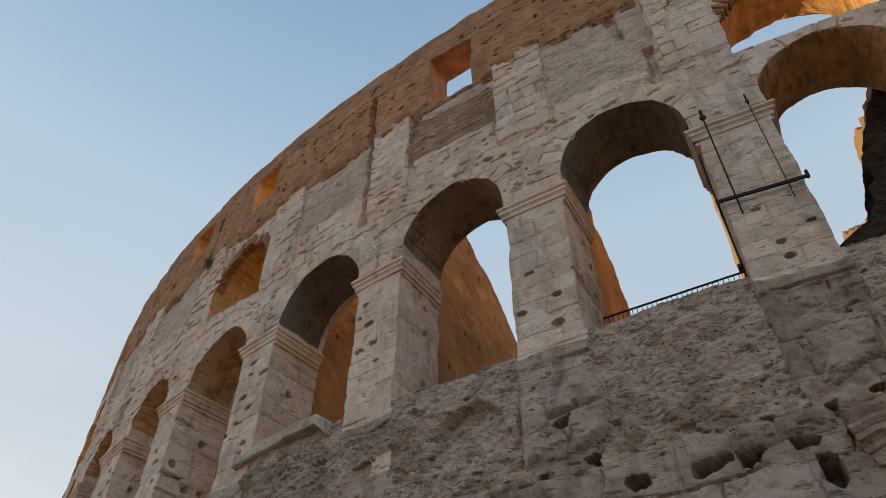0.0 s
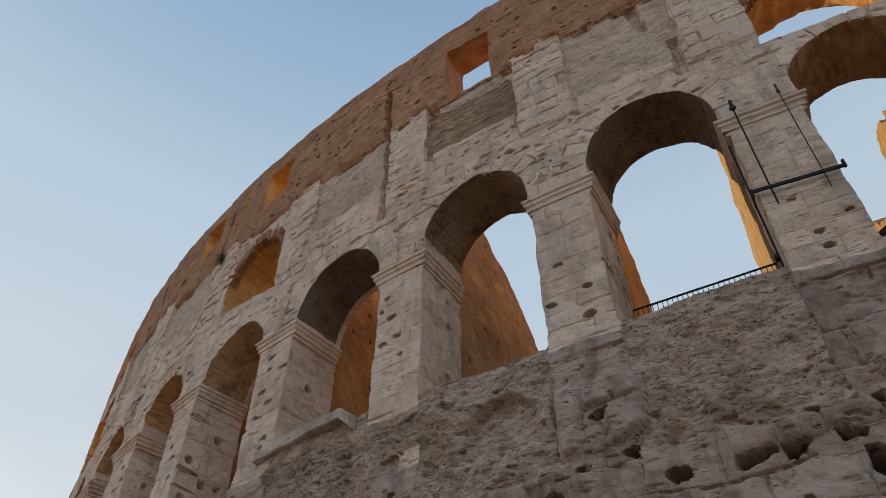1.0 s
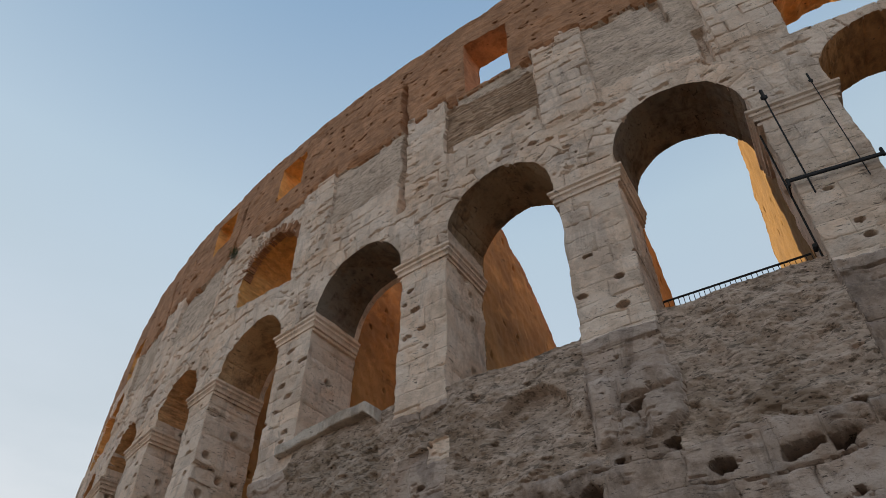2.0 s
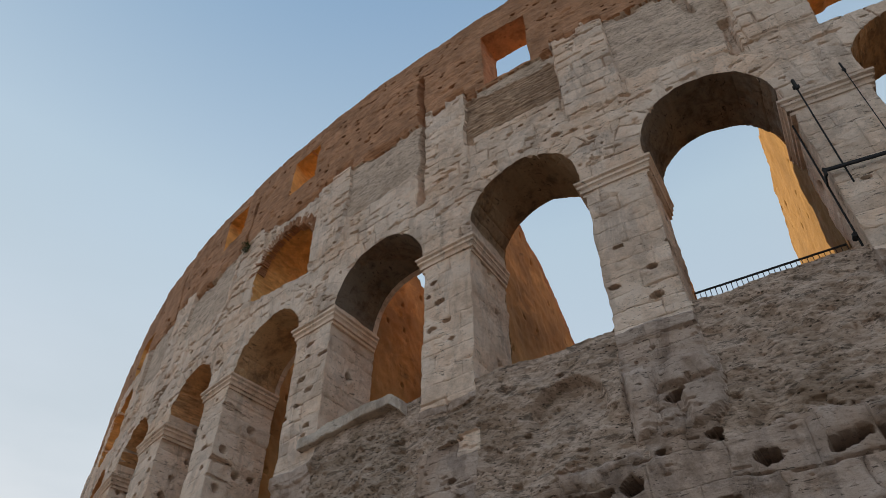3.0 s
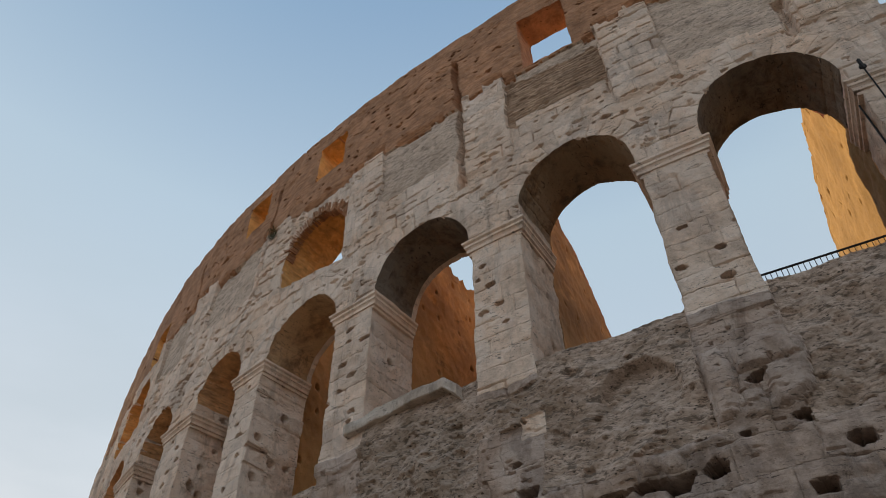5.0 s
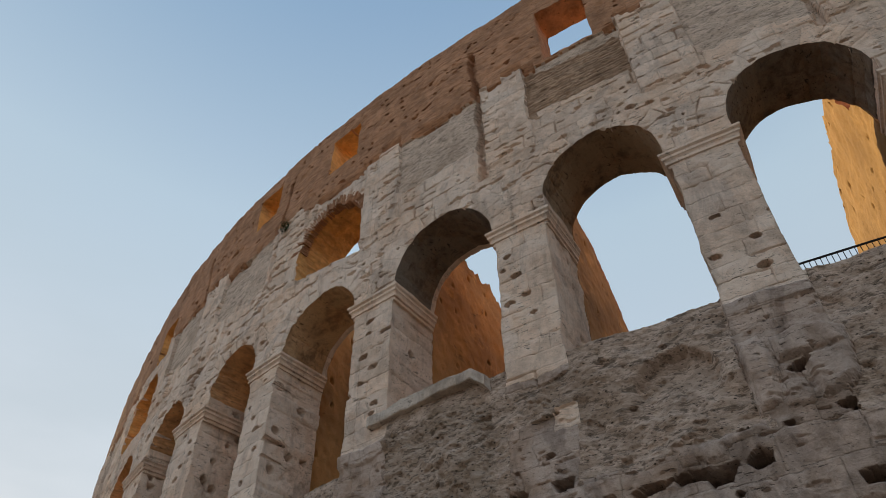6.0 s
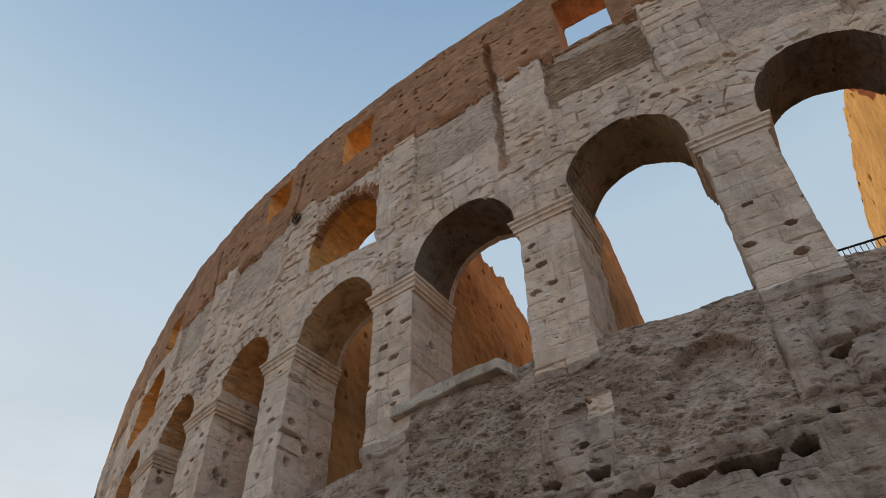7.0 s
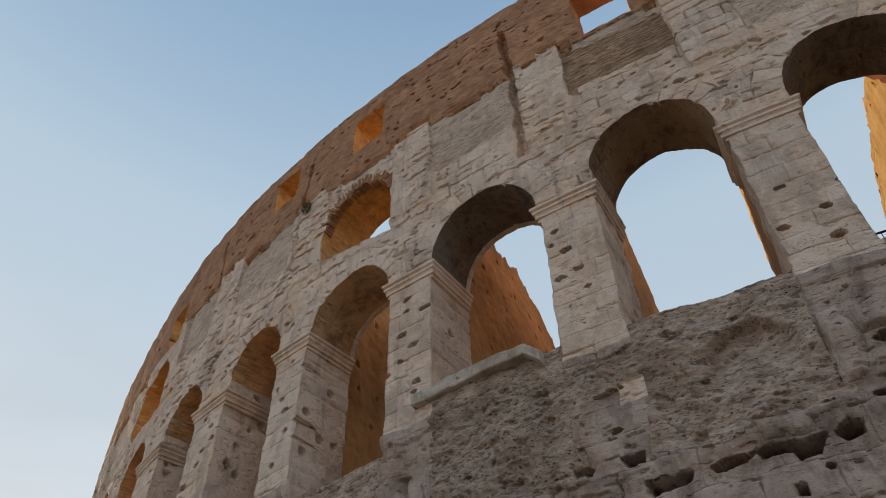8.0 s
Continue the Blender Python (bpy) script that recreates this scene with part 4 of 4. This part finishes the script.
def radial_walls():
    """Brick walls that run inwards behind the piers, broken to a slope at the top: low and high side, then points of the top."""
    slope = [(-2.1, 27.5), (-6.0, 27.0), (-9.0, 24.0), (-13.0, 18.0), (-14, 14.0)]
    rows = [(4.95, 6.05, [(-2.1, 27.6), (-5.0, 26.9), (-5.6, 26.5), (-6.9, 25.6), (-8.4, 24.3), (-9.8, 22.7), (-13.5, 19.0), (-15, 14.0)]),
            (10.55, 12.2, [(-2.1, 26.5), (-4.9, 26.2), (-5.4, 25.1), (-7.0, 25.3), (-8.0, 24.6), (-10.0, 22.4), (-12, 18.0), (-13, 14.0)]),
            (16.75, 18.4, slope),
            (22.95, 24.6, slope),
            (29.15, 30.8, slope),
            # Its unseen near end is made tall to shade the next pier.
            (-1.6, -0.35, [(-2.1, 26.6), (-4.6, 26.2), (-5.1, 23.9), (-5.5, 23.4), (-6.8, 22.4), (-7.7, 20.6), (-9.5, 17.0), (-11, 14.0)]),
            # Its unseen near end is cut low to let sun reach the arch beyond.
            (-8.5, -6.5, [(-2.1, 22.6), (-4.0, 23.4), (-5.4, 26.4), (-6.0, 26.5), (-10.5, 25.8), (-13.0, 24.4), (-15.0, 20.0), (-16, 14.0)]),
            (-14.6, -12.7, [(-2.1, 24.2), (-4.2, 24.1), (-6.2, 24.8), (-7.5, 25.7), (-8.2, 25.1), (-8.5, 24.5), (-10, 24.2), (-11.5, 24.7), (-15, 27.6), (-18, 27.6)])]
    for num, (ua, ub, prof) in enumerate(rows):
        thing = tagged(new("radial_wall"), "orange-brown brick radial wall with broken sloping top", "wall", "radial walls behind the piers", "structure")
        ws = np.arange(prof[0][0], prof[-1][0], -0.06)
        top = np.interp(-ws, [-p[0] for p in prof], [p[1] for p in prof]) + (0.12 if num in (0, 6) else 0.35) * fbm(ws, ws * 0 + num, 0.5, 4, 170) + (0.0 if num == 0 else 0.22) * vnoise(ws / 0.16, ws * 0 + num, 171)
        s = np.concatenate([np.linspace(0, 1, 188), np.linspace(1.08, 2, 12)])
        rim = 0.36 + (0.1 if num == 0 else 0.3) * fbm(ws, ws * 0 + num, 0.5, 3, 174)
        z = 6.0 + (top - rim - 6.0)[:, None] * np.minimum(s, 1) + rim[:, None] * np.maximum(s - 1, 0)
        lip = 0.012 * (s > 1)[None, :] * (1 + fbm(ws[:, None], z, 0.3, 3, 176))
        for name, ue, sg in (("face", ua, -1), ("face", ub, 1)):
            d = 0.12 * fbm(ws[:, None], z, 1.3, 4, 180 + num) + 0.05 * fbm(ws[:, None], z, 0.25, 3, 190 + num)
            hole = putlogs(ws[:, None], z, num)
            f = grid_faces(len(ws), 200).reshape(-1, 199, 4)
            v = place(ue + sg * (d - 0.12 * hole + lip), z, ws[:, None]).reshape(-1, 3)
            for nm, q, mat, tag in ((name, f[:, :187], GOLD if num in (6, 7) else PLASTER, ""), ("broken_edge", f[:, 187:], BRICK if num == 0 else GOLD if num in (6, 7) else PLASTER, "broken brick edge")):
                q = q.reshape(-1, 4)
                solid_part(nm, *compact(v, q if sg > 0 else q[:, ::-1]), mat, thing, tag)
        t = np.linspace(0, 1, 10)
        ends = [ua - (0.12 * fbm(ws, top, 1.3, 4, 180 + num) + 0.05 * fbm(ws, top, 0.25, 3, 190 + num)), ub + (0.12 * fbm(ws, top, 1.3, 4, 180 + num) + 0.05 * fbm(ws, top, 0.25, 3, 190 + num))]
        rim_w = 0.012 * (1 + fbm(ws, top, 0.3, 3, 176))
        ends = [ends[0] - rim_w, ends[1] + rim_w]
        gu = ends[0][:, None] * (1 - t) + ends[1][:, None] * t
        gz = top[:, None] + 0.25 * fbm(gu, ws[:, None], 0.4, 3, 198) * np.sin(t * math.pi)
        solid_part("broken_top", place(gu, gz, ws[:, None]).reshape(-1, 3), grid_faces(len(ws), 10)[:, ::-1], BRICK, thing, "dark broken brick top")


def shaded_mass():
    """A broken lump of concrete left standing behind one arch, its shade put into the dark colour."""
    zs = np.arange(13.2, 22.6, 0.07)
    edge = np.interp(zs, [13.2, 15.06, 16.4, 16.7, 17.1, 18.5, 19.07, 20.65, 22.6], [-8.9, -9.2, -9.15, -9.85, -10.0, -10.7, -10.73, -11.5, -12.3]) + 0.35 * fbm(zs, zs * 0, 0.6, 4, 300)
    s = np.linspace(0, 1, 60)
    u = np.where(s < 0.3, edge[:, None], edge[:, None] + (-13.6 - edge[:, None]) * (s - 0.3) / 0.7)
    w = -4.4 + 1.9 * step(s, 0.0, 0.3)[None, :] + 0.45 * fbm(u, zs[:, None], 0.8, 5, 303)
    solid_part("rubble_mass", place(u - 0.25 * fbm(w, zs[:, None], 0.7, 3, 306) * (s < 0.4), zs[:, None], w).reshape(-1, 3), grid_faces(len(zs), 60), SHADE_DARK, wall, "broken concrete coloured dark for its shade")


def lower_wall_and_ground():
    u = np.linspace(U_MIN, U_MAX, 200)
    z = np.linspace(-0.3, Z_MIN + 0.02, 20)
    wf, _, _ = field(u, np.full(200, Z_MIN))
    w = wf[:, None] * np.linspace(0, 1, 20)[None, :] ** 4 + 0.12 * fbm(u[:, None], z[None, :], 1.0, 4, 210)
    w[:, -1] = wf
    solid_part("lower_storey", place(u[:, None], z[None, :], w).reshape(-1, 3), grid_faces(200, 20)[:, ::-1], STONE_LOW, wall, "plain worn stone lower storey")
    bm = bmesh.new()
    bmesh.ops.create_grid(bm, x_segments=40, y_segments=40, size=1500)
    me = bpy.data.meshes.new("ground")
    bm.to_mesh(me)
    bm.free()
    me.materials.append(EARTH)
    g = tagged(new("ground", me), "grey gravel and earth around the ruin", "ground", kind="structure")
    g.location = (0, 0, -0.25)


# ---- loose things and ironwork ----
def part(name, bm, material, parent, label="", smooth=False):
    me = bpy.data.meshes.new(name)
    bm.to_mesh(me)
    bm.free()
    me.materials.append(material)
    if smooth:
        me.polygons.foreach_set("use_smooth", [True] * len(me.polygons))
    ob = new(name, me)
    ob.parent = parent
    if label:
        tagged(ob, label)
    return ob


def rod(p, q, r, sides=8):
    """A round bar from p to q with chamfered ends."""
    bm = bmesh.new()
    p, q = Vector(p), Vector(q)
    d = q - p
    m = Matrix.Translation((p + q) / 2) @ d.to_track_quat("Z", "Y").to_matrix().to_4x4()
    bmesh.ops.create_cone(bm, cap_ends=True, segments=sides, radius1=r, radius2=r, depth=d.length, matrix=m)
    return bm


def block(p, q, wide, high, bevel=0.008):
    """A squared bar from p to q, its edges eased."""
    bm = bmesh.new()
    p, q = Vector(p), Vector(q)
    d = q - p
    x = d.normalized()
    z = Vector((0, 0, 1)) if abs(x.z) < 0.9 else Vector((1, 0, 0))
    y = z.cross(x).normalized()
    z = x.cross(y)
    m = Matrix((x * d.length, y * wide, z * high)).transposed().to_4x4()
    bmesh.ops.create_cube(bm, size=1, matrix=Matrix.Translation((p + q) / 2) @ m)
    bmesh.ops.bevel(bm, geom=bm.edges[:], offset=bevel, segments=2, affect="EDGES")
    return bm


def at(u, z, w):
    return Vector(place(u, z, w).tolist())


def iron_tie():
    tie = tagged(new("iron_tie"), "dark iron strap and rods clamping a stone pier", "iron clamp")
    tie.location = at(-7.5, 16.5, 0.15)
    made = [part("strap", block(at(-6.33, 16.55, 0.17), at(-8.60, 16.42, 0.17), 0.06, 0.105), IRON, tie)]
    for u, h, k in ((-6.80, 20.15, 1.0), (-8.08, 20.15, 0.6)):
        made.append(part("rod", rod(at(u, 15.95, 0.08), at(u, h, 0.22), 0.024 * k), IRON, tie))
        made.append(part("bracket", block(at(u, 19.95, 0.24), at(u, 20.42, 0.24), 0.08 * k, 0.08 * k), IRON, tie))
        made.append(part("bracket", block(at(u - 0.09 * k, 20.08, 0.22), at(u + 0.09 * k, 20.08, 0.22), 0.07 * k, 0.12 * k), IRON, tie))
    for u in (-6.32, -8.56):
        made.append(part("bolt", block(at(u, 16.34, 0.18), at(u, 16.62, 0.18), 0.08, 0.06), IRON, tie))
        if u > -7:
            made.append(part("return_strap", block(at(u, 16.5, 0.2), at(u, 16.5, -0.35), 0.05, 0.11), IRON, tie))
    made.append(part("rod", rod(at(-6.33, 14.2, -0.35), at(-6.33, 19.2, -0.35), 0.028), IRON, tie))
    made.append(part("bolt", rod(at(-6.28, 14.6, -0.45), at(-6.28, 14.6, -0.25), 0.07, 6), IRON, tie))
    for ob in made:
        ob.matrix_parent_inverse = Matrix.Translation(-tie.location)


def railing(u0, u1, z, w, gap):
    rail = tagged(new("railing"), "thin dark iron safety railing behind a stone sill", "railing", "railings in the arches")
    rail.location = at((u0 + u1) / 2, z - 1.05, w)
    inv = Matrix.Translation(-rail.location)
    n = max(2, round((u1 - u0) / gap))
    us = np.linspace(u0, u1, n + 1)
    for k, h, r in (("top_rail", z, 0.024), ("lower_rail", z - 0.9, 0.014)):
        part(k, block(at(u0, h, w), at(u1, h, w), 2 * r, 2 * r, 0.005), IRON, rail).matrix_parent_inverse = inv
    for u in us:
        part("baluster", rod(at(u, z - 1.05, w), at(u, z, w), 0.011, 6), IRON, rail).matrix_parent_inverse = inv


def coping_slab():
    """A weathered grey slab that caps the concrete under one arch."""
    n, m = 70, 30
    a = np.linspace(0, 1, n)
    u = 6.38 + 4.3 * a
    ring = [(-1.6, 14.22), (-0.8, 14.25), (-0.1, 14.27), (0.12, 14.27), (0.23, 14.28), (0.26, 14.31), (0.265, 14.42), (0.26, 14.55), (0.255, 14.63), (0.20, 14.67), (-0.3, 14.70), (-0.9, 14.74), (-1.6, 14.76)]
    r = np.array(ring)
    k = len(ring)
    wear = 0.06 * fbm(u[:, None], r[None, :, 1] * 2, 0.6, 4, 230) + 0.04 * fbm(u[:, None], r[None, :, 0] * 2, 0.12, 3, 233)
    w = r[None, :, 0] + wear - 0.08 * np.clip(fbm(u, u * 0, 0.5, 3, 236), 0, 1)[:, None]
    z = r[None, :, 1] + 0.5 * wear - 0.12 * a[:, None] - 1.0 * np.clip(6.85 - u, 0, 1)[:, None]
    v = place(u[:, None], z, w).reshape(-1, 3)
    f = grid_faces(n, k)
    ends = np.array([[0, j, j + 1, 0] for j in range(1, k - 1)])
    bm = bmesh.new()
    vs = [bm.verts.new(x) for x in v.tolist()]
    for q in f.tolist():
        bm.faces.new([vs[i] for i in q])
    bm.faces.new([vs[j] for j in range(k)])
    bm.faces.new([vs[(n - 1) * k + j] for j in range(k - 1, -1, -1)])
    bmesh.ops.recalc_face_normals(bm, faces=bm.faces[:])
    slab = part("coping_slab", bm, SLAB, None, smooth=False)
    tagged(slab, "weathered pale grey stone slab capping rough concrete", "stone slab")


def cornice_fragment():
    """A surviving length of the lower order's cornice, broken off at one end."""
    prof = [(o + 0.16, z - 0.32) for o, z in ((-0.6, 9.05), (-0.22, 9.05), (-0.20, 9.20), (-0.13, 9.22), (-0.12, 9.33), (-0.05, 9.36), (-0.03, 9.46), (0.05, 9.52), (0.16, 9.55), (0.17, 9.66), (0.20, 9.68), (0.27, 9.76), (0.28, 9.83), (-0.6, 9.95))]
    us = np.arange(-7.05, -14.5, -0.1)
    rows = []
    for q, u in enumerate(us):
        wear = 0.04 * float(fbm(u, 0.0, 0.4, 3, 240))
        cut = 0.25 * max(0.0, 1 - q / 4)
        rows.append([(u + 0.35 * (z - 9.4) * max(0.0, 1 - q / 6), z, o + wear * (o > 0) - cut * (o > 0)) for o, z in prof])
    a = np.array(rows)
    solid_part("cornice", place(a[..., 0], a[..., 1], a[..., 2]).reshape(-1, 3), grid_faces(len(us), len(prof)), STONE_LOW, wall, "moulded stone cornice, broken off", smooth=False)


def shrub(u, z, w, size, seed):
    r = random.Random(seed)
    root = at(u, z, w)
    bush = tagged(new("shrub"), "small green weed rooted in a wall crack", "plant")
    bush.location = root
    inv = Matrix.Translation(-root)
    tips = []
    for k in range(9):
        d = Vector((r.gauss(0, 1), r.gauss(0, 1), abs(r.gauss(0, 0.8)))).normalized() * size * r.uniform(0.5, 1)
        tips.append(root + d)
        part("stem", rod(root, root + d, 0.008, 5), LEAF, bush).matrix_parent_inverse = inv
    bm = bmesh.new()
    for k in range(420):
        c = r.choice(tips).lerp(root, r.random() * 0.6) + Vector((r.gauss(0, 1), r.gauss(0, 1), r.gauss(0, 1))) * size * 0.16
        x = Vector((r.gauss(0, 1), r.gauss(0, 1), r.gauss(0, 1))).normalized() * r.uniform(0.03, 0.06)
        y = x.orthogonal().normalized() * x.length * 0.4
        bm.faces.new([bm.verts.new(c + o) for o in (-x, y, x * 1.1, -y)])
    part("leaves", bm, LEAF, bush).matrix_parent_inverse = inv


SLAB = travertine("slab_stone", (0.56, 0.46, 0.39), (0.40, 0.325, 0.275), (0.48, 0.38, 0.31))

face_of_wall()
back_of_wall()
reveals()
sills()
imposts()
brick_fringe(14.08, 1.98, 25.05, 5, 62, 12, 168)
brick_fringe(-10.62, 2.12, 24.5, 6, 44, 25, 150)
radial_walls()
shaded_mass()
lower_wall_and_ground()
iron_tie()
railing(-6.35, -2.2, 15.82, -1.95, 0.15)
railing(-0.05, 1.5, 15.33, -1.95, 0.31)
coping_slab()
cornice_fragment()
shrub(17.45, 27.95, 0.1, 0.55, 4)
